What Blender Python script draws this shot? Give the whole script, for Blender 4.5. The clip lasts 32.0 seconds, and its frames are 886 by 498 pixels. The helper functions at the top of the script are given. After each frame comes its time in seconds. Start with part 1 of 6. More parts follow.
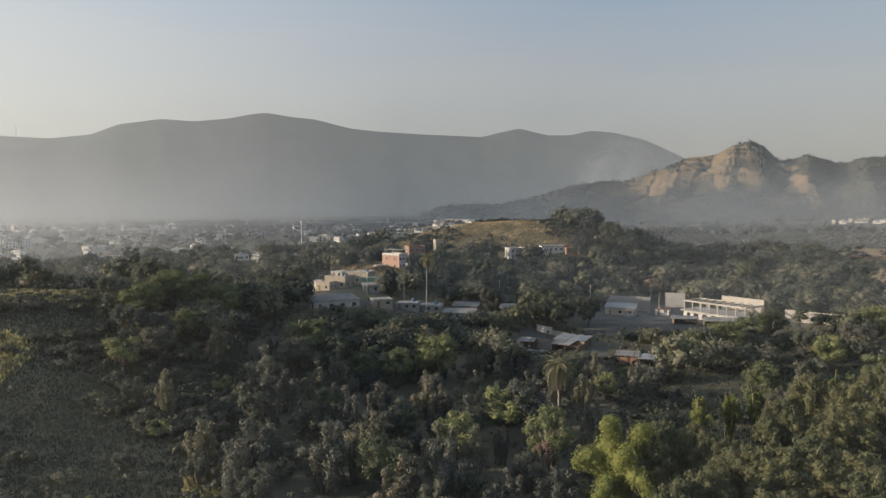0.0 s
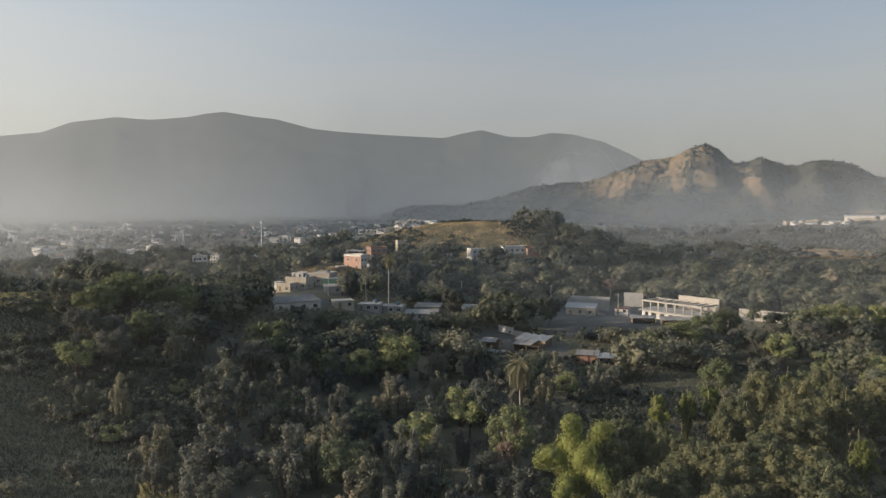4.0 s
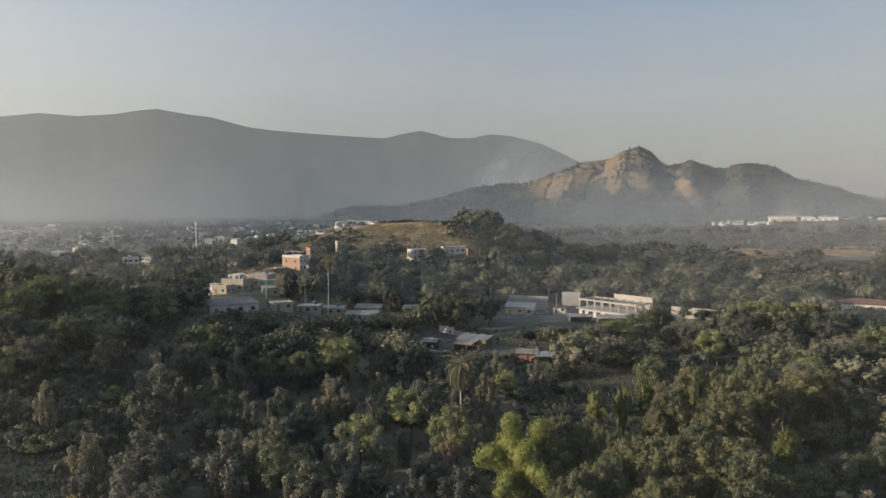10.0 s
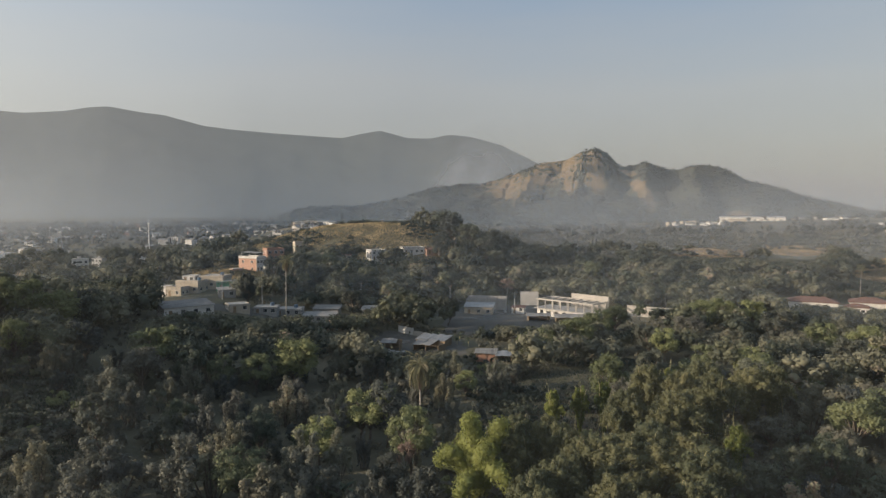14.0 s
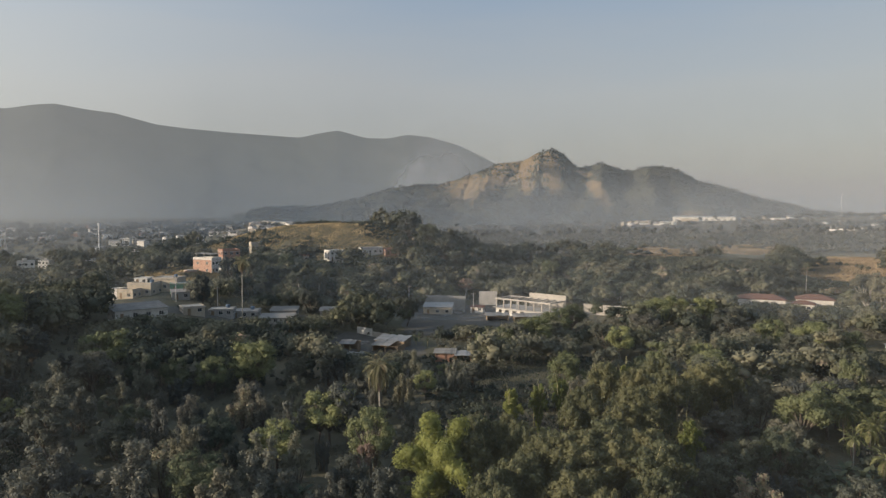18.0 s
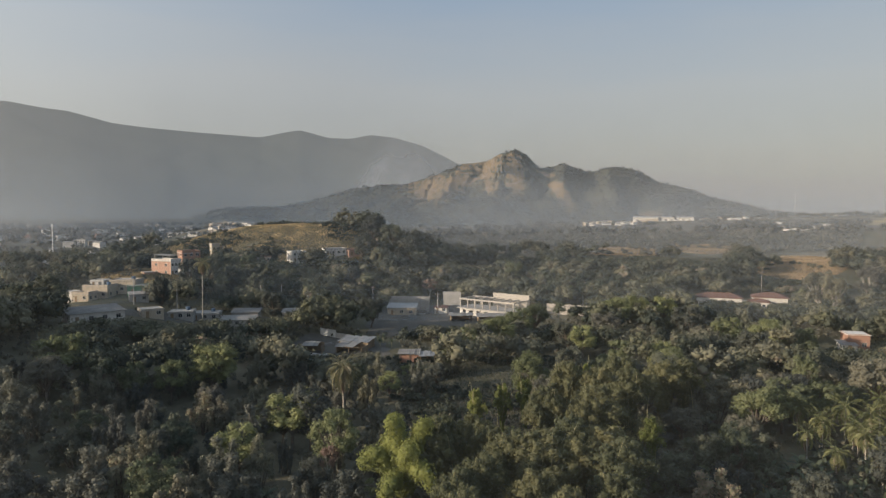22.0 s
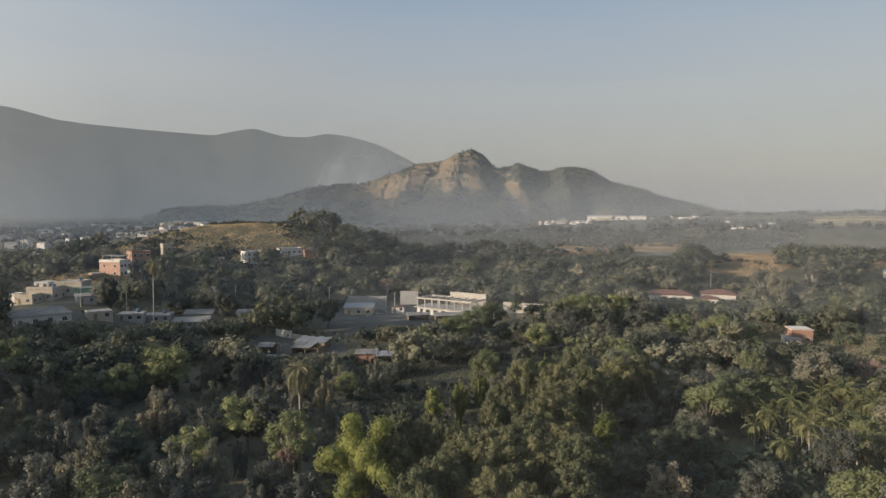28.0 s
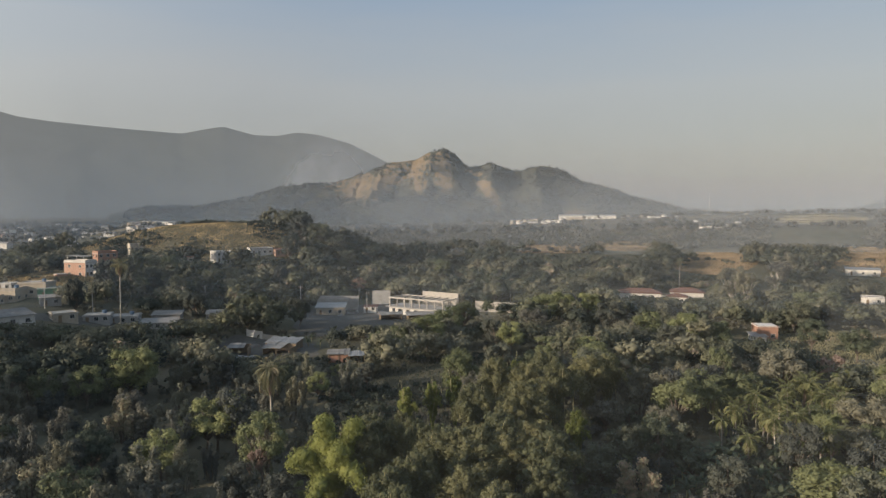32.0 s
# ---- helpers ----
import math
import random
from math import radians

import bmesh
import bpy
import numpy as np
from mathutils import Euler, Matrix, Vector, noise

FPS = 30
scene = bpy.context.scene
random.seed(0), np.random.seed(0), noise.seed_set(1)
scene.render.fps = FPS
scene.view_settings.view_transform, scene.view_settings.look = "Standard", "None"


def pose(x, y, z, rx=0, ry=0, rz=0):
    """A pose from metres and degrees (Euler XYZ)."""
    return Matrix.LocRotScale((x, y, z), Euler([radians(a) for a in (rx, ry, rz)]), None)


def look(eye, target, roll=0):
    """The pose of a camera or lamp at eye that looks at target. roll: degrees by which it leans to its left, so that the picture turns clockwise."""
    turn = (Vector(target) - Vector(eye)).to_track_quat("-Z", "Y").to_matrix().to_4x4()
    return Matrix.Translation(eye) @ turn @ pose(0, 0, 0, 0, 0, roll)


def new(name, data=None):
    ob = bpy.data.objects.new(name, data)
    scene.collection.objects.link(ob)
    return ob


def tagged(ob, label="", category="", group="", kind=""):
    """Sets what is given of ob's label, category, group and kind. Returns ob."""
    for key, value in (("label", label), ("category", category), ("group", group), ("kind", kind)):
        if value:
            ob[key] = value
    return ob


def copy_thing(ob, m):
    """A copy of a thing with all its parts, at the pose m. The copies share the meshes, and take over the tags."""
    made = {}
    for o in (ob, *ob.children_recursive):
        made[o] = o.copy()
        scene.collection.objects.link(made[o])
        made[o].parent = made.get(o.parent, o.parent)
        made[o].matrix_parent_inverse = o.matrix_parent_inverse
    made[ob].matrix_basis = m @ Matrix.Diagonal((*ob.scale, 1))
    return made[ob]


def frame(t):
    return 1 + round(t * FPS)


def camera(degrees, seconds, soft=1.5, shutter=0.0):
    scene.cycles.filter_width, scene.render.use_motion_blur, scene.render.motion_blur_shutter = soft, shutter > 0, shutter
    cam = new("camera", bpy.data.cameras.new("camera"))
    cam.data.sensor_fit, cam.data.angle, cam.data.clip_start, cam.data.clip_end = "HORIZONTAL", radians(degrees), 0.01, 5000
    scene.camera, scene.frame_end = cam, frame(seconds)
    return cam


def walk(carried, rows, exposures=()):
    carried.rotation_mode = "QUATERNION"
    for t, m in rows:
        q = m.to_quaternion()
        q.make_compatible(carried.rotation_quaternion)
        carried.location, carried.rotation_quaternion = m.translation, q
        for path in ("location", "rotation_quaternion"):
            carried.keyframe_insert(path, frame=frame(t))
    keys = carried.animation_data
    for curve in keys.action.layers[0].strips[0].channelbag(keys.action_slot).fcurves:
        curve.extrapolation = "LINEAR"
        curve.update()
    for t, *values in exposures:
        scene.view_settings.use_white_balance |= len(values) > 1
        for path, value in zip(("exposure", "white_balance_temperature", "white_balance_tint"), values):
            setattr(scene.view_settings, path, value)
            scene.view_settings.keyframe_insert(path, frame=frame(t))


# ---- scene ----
# The drone hovers 42 m above the valley floor and pans to the right.
STATION = 42.0
cam = camera(65.4, 32.0, soft=1.35)
TURNS = [
    (0, -0.0, -3.57, 0.28), (1, 0.78, -3.56, 0.23), (2, 1.56, -3.55, 0.2), (3, 2.36, -3.53, 0.19),
    (3.5, 2.76, -3.52, 0.17), (5.5, 4.34, -3.49, 0.17), (7, 5.56, -3.51, 0.07), (9, 7.25, -3.48, 0.08),
    (11, 8.95, -3.47, 0.02), (13, 10.64, -3.46, -0.02), (14.5, 11.93, -3.44, -0.02), (16.5, 13.63, -3.43, -0.03),
    (18, 14.93, -3.43, 0.02), (19, 15.77, -3.44, 0.02), (20, 16.56, -3.43, 0.03), (21, 17.29, -3.42, 0.04),
    (22, 17.93, -3.39, 0.03), (23, 18.53, -3.4, 0.02), (24, 19.11, -3.4, 0.03), (25.5, 19.99, -3.39, 0.08),
    (27.5, 21.21, -3.43, 0.05), (29, 22.1, -3.49, 0.07), (30.5, 22.97, -3.52, 0.08), (32, 23.82, -3.51, 0.05),
]
walk(cam, [(t, pose(0, 0, STATION, 90 + tilt, 0, -turn) @ pose(0, 0, 0, 0, 0, -lean)) for t, turn, tilt, lean in TURNS],
     exposures=[(0, 0.46)])

# ---- light: hazy evening sky, low sun to the left ----
SUN_AZ, SUN_EL = -94.0, 13.5
world = bpy.data.worlds.new("sky")
scene.world = world
world.use_nodes = True
wn, wl = world.node_tree.nodes, world.node_tree.links
wn.clear()
sky = wn.new("ShaderNodeTexSky")
sky.sky_type = "NISHITA"
sky.sun_disc = False
sky.sun_elevation = radians(SUN_EL)
sky.sun_rotation = radians(SUN_AZ)
sky.altitude = 300
sky.air_density, sky.dust_density, sky.ozone_density = 1.3, 2.5, 1.5
veil = wn.new("ShaderNodeMix")
veil.data_type = "RGBA"
veil.inputs[0].default_value = 0.82
toward = wn.new("ShaderNodeTexCoord")
up = wn.new("ShaderNodeSeparateXYZ")
# thin high cloud in level streaks lifts and lowers the pale band of haze
streak, wisp = wn.new("ShaderNodeMapping"), wn.new("ShaderNodeTexNoise")
streak.inputs["Scale"].default_value = (1.6, 1.6, 9.0)
wisp.inputs["Scale"].default_value, wisp.inputs["Detail"].default_value = 1.7, 4
wl.new(toward.outputs["Generated"], streak.inputs[0])
wl.new(streak.outputs[0], wisp.inputs["Vector"])
shift = wn.new("ShaderNodeMath")
shift.operation = "MULTIPLY_ADD"
shift.inputs[1].default_value = 0.10
wl.new(toward.outputs["Generated"], up.inputs[0])
wl.new(wisp.outputs[0], shift.inputs[0])
wl.new(up.outputs[2], shift.inputs[2])
haze = wn.new("ShaderNodeValToRGB")
for k in range(4):
    haze.color_ramp.elements.new(0.5)
for e, (height, c) in zip(haze.color_ramp.elements, ((0.05, (0.55, 0.535, 0.545)), (0.12, (0.61, 0.60, 0.60)), (0.21, (0.66, 0.665, 0.69)), (0.28, (0.58, 0.635, 0.72)), (0.36, (0.44, 0.57, 0.76)), (0.8, (0.34, 0.49, 0.70)))):
    e.position, e.color = height, (*c, 1)
wl.new(shift.outputs[0], haze.inputs[0])
# the haze is brighter round the sun
aim, near_sun, glow = wn.new("ShaderNodeVectorMath"), wn.new("ShaderNodeMapRange"), wn.new("ShaderNodeMix")
aim.operation = "DOT_PRODUCT"
aim.inputs[1].default_value = (math.sin(radians(SUN_AZ)) * 0.985, math.cos(radians(SUN_AZ)) * 0.985, 0.17)
near_sun.interpolation_type = "SMOOTHSTEP"
near_sun.inputs[1].default_value, near_sun.inputs[2].default_value = -0.30, 1.0
glow.data_type, glow.blend_type = "RGBA", "ADD"
glow.inputs[7].default_value = (0.62, 0.58, 0.49, 1)
wl.new(toward.outputs["Generated"], aim.inputs[0])
wl.new(aim.outputs["Value"], near_sun.inputs[0])
wl.new(near_sun.outputs[0], glow.inputs[0])
wl.new(haze.outputs[0], glow.inputs[6])
lift = wn.new("ShaderNodeVectorMath")
lift.operation = "SCALE"
lift.inputs[3].default_value = 3.9
wl.new(glow.outputs[2], lift.inputs[0])
wl.new(lift.outputs[0], veil.inputs[7])
bg = wn.new("ShaderNodeBackground")
bg.inputs["Strength"].default_value = 0.121
wo = wn.new("ShaderNodeOutputWorld")
wl.new(sky.outputs[0], veil.inputs[6])
wl.new(veil.outputs[2], bg.inputs["Color"])
wl.new(bg.outputs[0], wo.inputs["Surface"])

sun_data = bpy.data.lights.new("sun", "SUN")
sun_data.energy, sun_data.angle, sun_data.color = 4.7, radians(1.5), (1.0, 0.83, 0.64)
sun = new("sun", sun_data)
sun_from = Vector((math.sin(radians(SUN_AZ)) * math.cos(radians(SUN_EL)), math.cos(radians(SUN_AZ)) * math.cos(radians(SUN_EL)), math.sin(radians(SUN_EL))))
sun.matrix_world = look(sun_from * 300, (0, 0, 0))



# ---- plan: places are given as bearing from the view's first axis (degrees, to the right) and distance from the station ----
def spot(bearing, d):
    return d * math.sin(radians(bearing)), d * math.cos(radians(bearing))


def bump(x, y, cx, cy, h, left, right, front, back):
    u, v = x - cx, y - cy
    return h * np.exp(-0.5 * (u / np.where(u < 0, left, right)) ** 2 - 0.5 * (v / np.where(v < 0, front, back)) ** 2)


def land(x, y):
    """Height of the ground."""
    x, y = np.asarray(x, float), np.asarray(y, float)
    hills = [bump(x, y, 66, 440, 32, 58, 44, 40, 90),
             bump(x, y, 20, 452, 27, 55, 40, 30, 70) + (1.2 * np.sin(x / 11 + y / 17) + 2.0 * np.abs(np.sin(x / 15 - y / 8 + 0.9 * np.sin(x / 19))) - 1.2) * np.exp(-((x - 20) / 70) ** 2 - ((y - 420) / 50) ** 2),
             bump(x, y, -24, 318, 15.5, 38, 40, 45, 60),
             bump(x, y, -38, 238, 11, 34, 26, 40, 50),
             bump(x, y, -100, 176, 19.5, 90, 40, 48, 60),
             # unseen hill left of the view, added to shade the near slope
             bump(x, y, -230, 40, 26, 90, 70, 80, 45),
             bump(x, y, *spot(1.5, 760), 24, 60, 60, 90, 120),
             bump(x, y, *spot(57, 1350), 30, 420, 500, 350, 500),
             bump(x, y, *spot(33, 640), 6, 70, 90, 60, 80),
             bump(x, y, *spot(60, 560), 9, 130, 200, 90, 120)]
    top = sum(np.maximum(h, 0) ** 4 for h in hills) ** 0.25
    far = np.clip(np.hypot(x, y) / 300, 0.3, 1.0)
    return top + far * (0.55 * np.sin(x / 23 + 1.3) * np.sin(y / 31) + 0.35 * np.sin(x / 9.1 + y / 12.7)) - 0.2


def lie(x, y):
    return float(land(x, y))


# ---- mesh helpers ----
def mesh_of(name, verts, faces, materials, smooth=False, slots=None):
    me = bpy.data.meshes.new(name)
    me.from_pydata(np.asarray(verts, float).tolist(), [], faces if isinstance(faces, list) else faces.tolist())
    for m in materials if isinstance(materials, (list, tuple)) else [materials]:
        me.materials.append(m)
    if slots is not None:
        me.polygons.foreach_set("material_index", np.asarray(slots, np.int32))
    if smooth:
        me.polygons.foreach_set("use_smooth", np.ones(len(me.polygons), bool))
    me.update()
    return me


def part(name, me, parent, label="", m=None):
    ob = new(name, me)
    ob.parent = parent
    if m is not None:
        ob.matrix_basis = m
    if label:
        ob["label"] = label
    return ob


BOX_FACES = [(0, 3, 2, 1), (4, 5, 6, 7), (0, 1, 5, 4), (1, 2, 6, 5), (2, 3, 7, 6), (3, 0, 4, 7)]


class Solid:
    """Collects boxes and prisms into one mesh."""

    def __init__(self):
        self.v, self.f = [], []

    def box(self, x0, y0, z0, x1, y1, z1, m=None):
        n = len(self.v)
        pts = [(x0, y0, z0), (x1, y0, z0), (x1, y1, z0), (x0, y1, z0), (x0, y0, z1), (x1, y0, z1), (x1, y1, z1), (x0, y1, z1)]
        self.v += [tuple(m @ Vector(p)) for p in pts] if m is not None else pts
        self.f += [tuple(n + i for i in face) for face in BOX_FACES]
        return self

    def poly(self, pts, *faces):
        n = len(self.v)
        self.v += [tuple(p) for p in pts]
        self.f += [tuple(n + i for i in face) for face in faces]
        return self

    def tube(self, path, radii, sides=6, cap=True):
        n = len(self.v)
        path = [Vector(p) for p in path]
        for i, p in enumerate(path):
            along = (path[min(i + 1, len(path) - 1)] - path[max(i - 1, 0)]).normalized()
            side = along.cross(Vector((0.31, 0.95, 0.05))).normalized()
            other = along.cross(side)
            for k in range(sides):
                a = 2 * math.pi * k / sides
                self.v.append(tuple(p + (side * math.cos(a) + other * math.sin(a)) * radii[i]))
        for i in range(len(path) - 1):
            for k in range(sides):
                a, b = n + i * sides + k, n + i * sides + (k + 1) % sides
                self.f.append((a, b, b + sides, a + sides))
        if cap:
            self.f.append(tuple(n + (len(path) - 1) * sides + k for k in range(sides)))
        return self

    def mesh(self, name, material, smooth=False):
        return mesh_of(name, self.v, self.f, material, smooth)


# ---- materials ----
def nodes_of(name):
    mat = bpy.data.materials.new(name)
    mat.use_nodes = True
    nt = mat.node_tree
    return mat, nt.nodes, nt.links, nt.nodes["Principled BSDF"]


def ramp(nodes, stops):
    r = nodes.new("ShaderNodeValToRGB")
    while len(r.color_ramp.elements) < len(stops):
        r.color_ramp.elements.new(0.5)
    for e, (at, c) in zip(r.color_ramp.elements, stops):
        e.position, e.color = at, (*c, 1)
    return r


def surface(name, low, high, scale=1.0, fine=8.0, rough=0.85, bump_height=0.0, spread=0.22, metal=0.0, vary=0.0):
    """A weathered surface: two scales of noise between two colours, with relief."""
    mat, nodes, links, bsdf = nodes_of(name)
    co = nodes.new("ShaderNodeTexCoord")
    n1, n2 = nodes.new("ShaderNodeTexNoise"), nodes.new("ShaderNodeTexNoise")
    n1.inputs["Scale"].default_value, n1.inputs["Detail"].default_value = scale, 5
    n2.inputs["Scale"].default_value, n2.inputs["Detail"].default_value = fine, 4
    add = nodes.new("ShaderNodeMath")
    add.operation = "MULTIPLY_ADD"
    add.inputs[1].default_value, add.inputs[2].default_value = 0.45, 0.0
    mix = nodes.new("ShaderNodeMath")
    mix.operation = "MULTIPLY_ADD"
    mix.inputs[1].default_value = 0.55
    links.new(co.outputs["Object"], n1.inputs["Vector"])
    links.new(co.outputs["Object"], n2.inputs["Vector"])
    links.new(n2.outputs[0], add.inputs[0])
    links.new(n1.outputs[0], mix.inputs[0])
    links.new(add.outputs[0], mix.inputs[2])
    value = mix.outputs[0]
    if vary:
        info = nodes.new("ShaderNodeObjectInfo")
        shift = nodes.new("ShaderNodeMath")
        shift.operation = "MULTIPLY_ADD"
        shift.inputs[1].default_value = vary
        links.new(info.outputs["Random"], shift.inputs[0])
        links.new(value, shift.inputs[2])
        sub = nodes.new("ShaderNodeMath")
        sub.operation = "SUBTRACT"
        sub.inputs[1].default_value = vary / 2
        links.new(shift.outputs[0], sub.inputs[0])
        value = sub.outputs[0]
    r = ramp(nodes, [(0.5 - spread, low), (0.5 + spread, high)])
    links.new(value, r.inputs[0])
    links.new(r.outputs[0], bsdf.inputs["Base Color"])
    bsdf.inputs["Roughness"].default_value = rough
    bsdf.inputs["Metallic"].default_value = metal
    bsdf.inputs["Specular IOR Level"].default_value = 0.25
    if bump_height:
        b = nodes.new("ShaderNodeBump")
        b.inputs["Strength"].default_value, b.inputs["Distance"].default_value = 0.6, bump_height
        links.new(n2.outputs[0], b.inputs["Height"])
        links.new(b.outputs[0], bsdf.inputs["Normal"])
    return mat


def hazed(c):
    """Puts haze into a leaf colour: a little lighter, greyer and bluer."""
    m = sum(c) / 3
    return 1.05 * (0.95 * c[0] + 0.05 * m), 1.075 * (0.95 * c[1] + 0.05 * m), 1.10 * (0.95 * c[2] + 0.05 * m)


def foliage(name, dark, light, through_light=0.25, patch=0.0, dry=None):
    """Leaves: colour varies from leaf to leaf and from plant to plant; patch is the size of drifts of colour in one big mesh."""
    dark, light = hazed(dark), hazed(light)
    mat, nodes, links, bsdf = nodes_of(name)
    geo, info = nodes.new("ShaderNodeNewGeometry"), nodes.new("ShaderNodeObjectInfo")
    mix = nodes.new("ShaderNodeMath")
    mix.operation = "MULTIPLY_ADD"
    mix.inputs[1].default_value = 0.16
    half = nodes.new("ShaderNodeMath")
    half.operation = "MULTIPLY"
    half.inputs[1].default_value = 0.82
    links.new(geo.outputs["Random Per Island"], mix.inputs[0])
    if patch:
        co, nz = nodes.new("ShaderNodeTexCoord"), nodes.new("ShaderNodeTexNoise")
        nz.inputs["Scale"].default_value, nz.inputs["Detail"].default_value = 1.0 / patch, 3
        spread = nodes.new("ShaderNodeMapRange")
        spread.inputs[1].default_value, spread.inputs[2].default_value = 0.3, 0.7
        links.new(co.outputs["Object"], nz.inputs["Vector"])
        links.new(nz.outputs[0], spread.inputs[0])
        links.new(spread.outputs[0], half.inputs[0])
    else:
        links.new(info.outputs["Random"], half.inputs[0])
    links.new(half.outputs[0], mix.inputs[2])
    mid = tuple(0.5 * (a + b) for a, b in zip(dark, light))
    stops = [(0.1, dark), (0.55, mid), (0.85, light)]
    if dry:
        stops.append((0.97, dry))
    r = ramp(nodes, stops)
    links.new(mix.outputs[0], r.inputs[0])
    links.new(r.outputs[0], bsdf.inputs["Base Color"])
    bsdf.inputs["Roughness"].default_value = 0.75
    bsdf.inputs["Specular IOR Level"].default_value = 0.12
    if through_light:
        tr, mx = nodes.new("ShaderNodeBsdfTranslucent"), nodes.new("ShaderNodeMixShader")
        mx.inputs[0].default_value = through_light
        links.new(r.outputs[0], tr.inputs["Color"])
        links.new(bsdf.outputs[0], mx.inputs[1])
        links.new(tr.outputs[0], mx.inputs[2])
        links.new(mx.outputs[0], nodes["Material Output"].inputs["Surface"])
    return mat


M_BARK = surface("bark", (0.06, 0.05, 0.04), (0.18, 0.15, 0.12), 2, 12, 0.9, 0.02)
M_BARK_PALE = surface("pale_bark", (0.22, 0.20, 0.17), (0.42, 0.39, 0.34), 2, 12, 0.9, 0.02)
M_LEAF = foliage("broad_leaf", (0.075, 0.088, 0.062), (0.215, 0.225, 0.098))
# lighter copy of the broad leaf, with sunlight on the crowns painted in
M_LEAF_SUNNED = foliage("sunned_green_leaf", (0.092, 0.106, 0.056), (0.225, 0.232, 0.105), 0.3)
M_LEAF_OLIVE = foliage("olive_leaf", (0.112, 0.109, 0.094), (0.217, 0.199, 0.130))
M_LEAF_DEEP = foliage("deep_green_leaf", (0.066, 0.072, 0.069), (0.131, 0.135, 0.093))
M_LEAF_VINE = foliage("vine_leaf", (0.112, 0.113, 0.099), (0.231, 0.220, 0.142), dry=(0.310, 0.226, 0.172))
M_LEAF_DRY = foliage("dry_leaf", (0.198, 0.140, 0.114), (0.356, 0.250, 0.191))
M_BAMBOO = foliage("bamboo_leaf", (0.1, 0.12, 0.04), (0.215, 0.228, 0.07), 0.4)
M_BAMBOO_DULL = foliage("dull_bamboo_leaf", (0.1, 0.108, 0.062), (0.19, 0.178, 0.09), 0.35, dry=(0.353, 0.266, 0.186))
M_CULM = surface("bamboo_culm", (0.17, 0.165, 0.08), (0.36, 0.32, 0.18), 1, 6, 0.6)
M_PALM = foliage("palm_frond", (0.134, 0.133, 0.079), (0.282, 0.253, 0.150), 0.3, dry=(0.424, 0.319, 0.216))
M_PALM_GREEN = foliage("green_frond", (0.116, 0.128, 0.059), (0.236, 0.233, 0.109), 0.35)
M_BANANA = foliage("banana_leaf", (0.075, 0.09, 0.06), (0.14, 0.155, 0.095), 0.35)
M_GROVE = foliage("grove_leaf", (0.048, 0.056, 0.046), (0.165, 0.162, 0.095), 0.2, patch=9, dry=(0.282, 0.219, 0.172))
M_WOODS = foliage("woodland_leaf", (0.036, 0.043, 0.037), (0.105, 0.108, 0.075), 0.2, patch=20, dry=(0.282, 0.226, 0.186))
M_GROVE_OLIVE = foliage("olive_grove_leaf", (0.099, 0.099, 0.076), (0.196, 0.185, 0.119), 0.2, patch=9, dry=(0.282, 0.219, 0.172))
M_GROVE_DEEP = foliage("deep_grove_leaf", (0.04, 0.048, 0.042), (0.1, 0.108, 0.074), 0.2, patch=9)
M_WOODS_OLIVE = foliage("olive_woodland_leaf", (0.05, 0.053, 0.043), (0.15, 0.14, 0.092), 0.2, patch=16, dry=(0.300, 0.234, 0.186))
# town leaves greyed and flattened in tone: distance haze in the colour
M_WOODS_TOWN = foliage("hazed_town_leaf", (0.066, 0.067, 0.061), (0.113, 0.111, 0.095), 0.0, patch=40)
M_SHRUB = foliage("undergrowth_leaf", (0.082, 0.082, 0.066), (0.154, 0.144, 0.103), 0.2, patch=14, dry=(0.238, 0.183, 0.127))
M_GRASS_DRY = foliage("dry_grass_blade", (0.215, 0.155, 0.095), (0.41, 0.295, 0.175), 0.3, patch=18)
M_GRASS_GOLD = foliage("golden_grass_blade", (0.165, 0.138, 0.076), (0.52, 0.38, 0.195), 0.3, patch=9)
# yellow-green blades made brighter: the sunlight on them is in the colour
M_GRASS_LIT = foliage("sunlit_grass_blade", (0.15, 0.148, 0.085), (0.42, 0.36, 0.16), 0.35, patch=7)
M_GRASS_PALE = foliage("pale_pasture_blade", (0.33, 0.265, 0.14), (0.5, 0.4, 0.21), 0.2, patch=40)
M_GRASS = foliage("green_grass_blade", (0.155, 0.148, 0.105), (0.275, 0.250, 0.145), 0.3, patch=9)
# darker green blades: shade on meadow and slope put into the colour
M_GRASS_SHADED = foliage("shaded_grass_blade", (0.04, 0.048, 0.036), (0.075, 0.082, 0.055), 0.2, patch=12)
# haze of the far plain is put into this grey leaf colour
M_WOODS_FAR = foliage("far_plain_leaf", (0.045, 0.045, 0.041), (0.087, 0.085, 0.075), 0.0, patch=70)


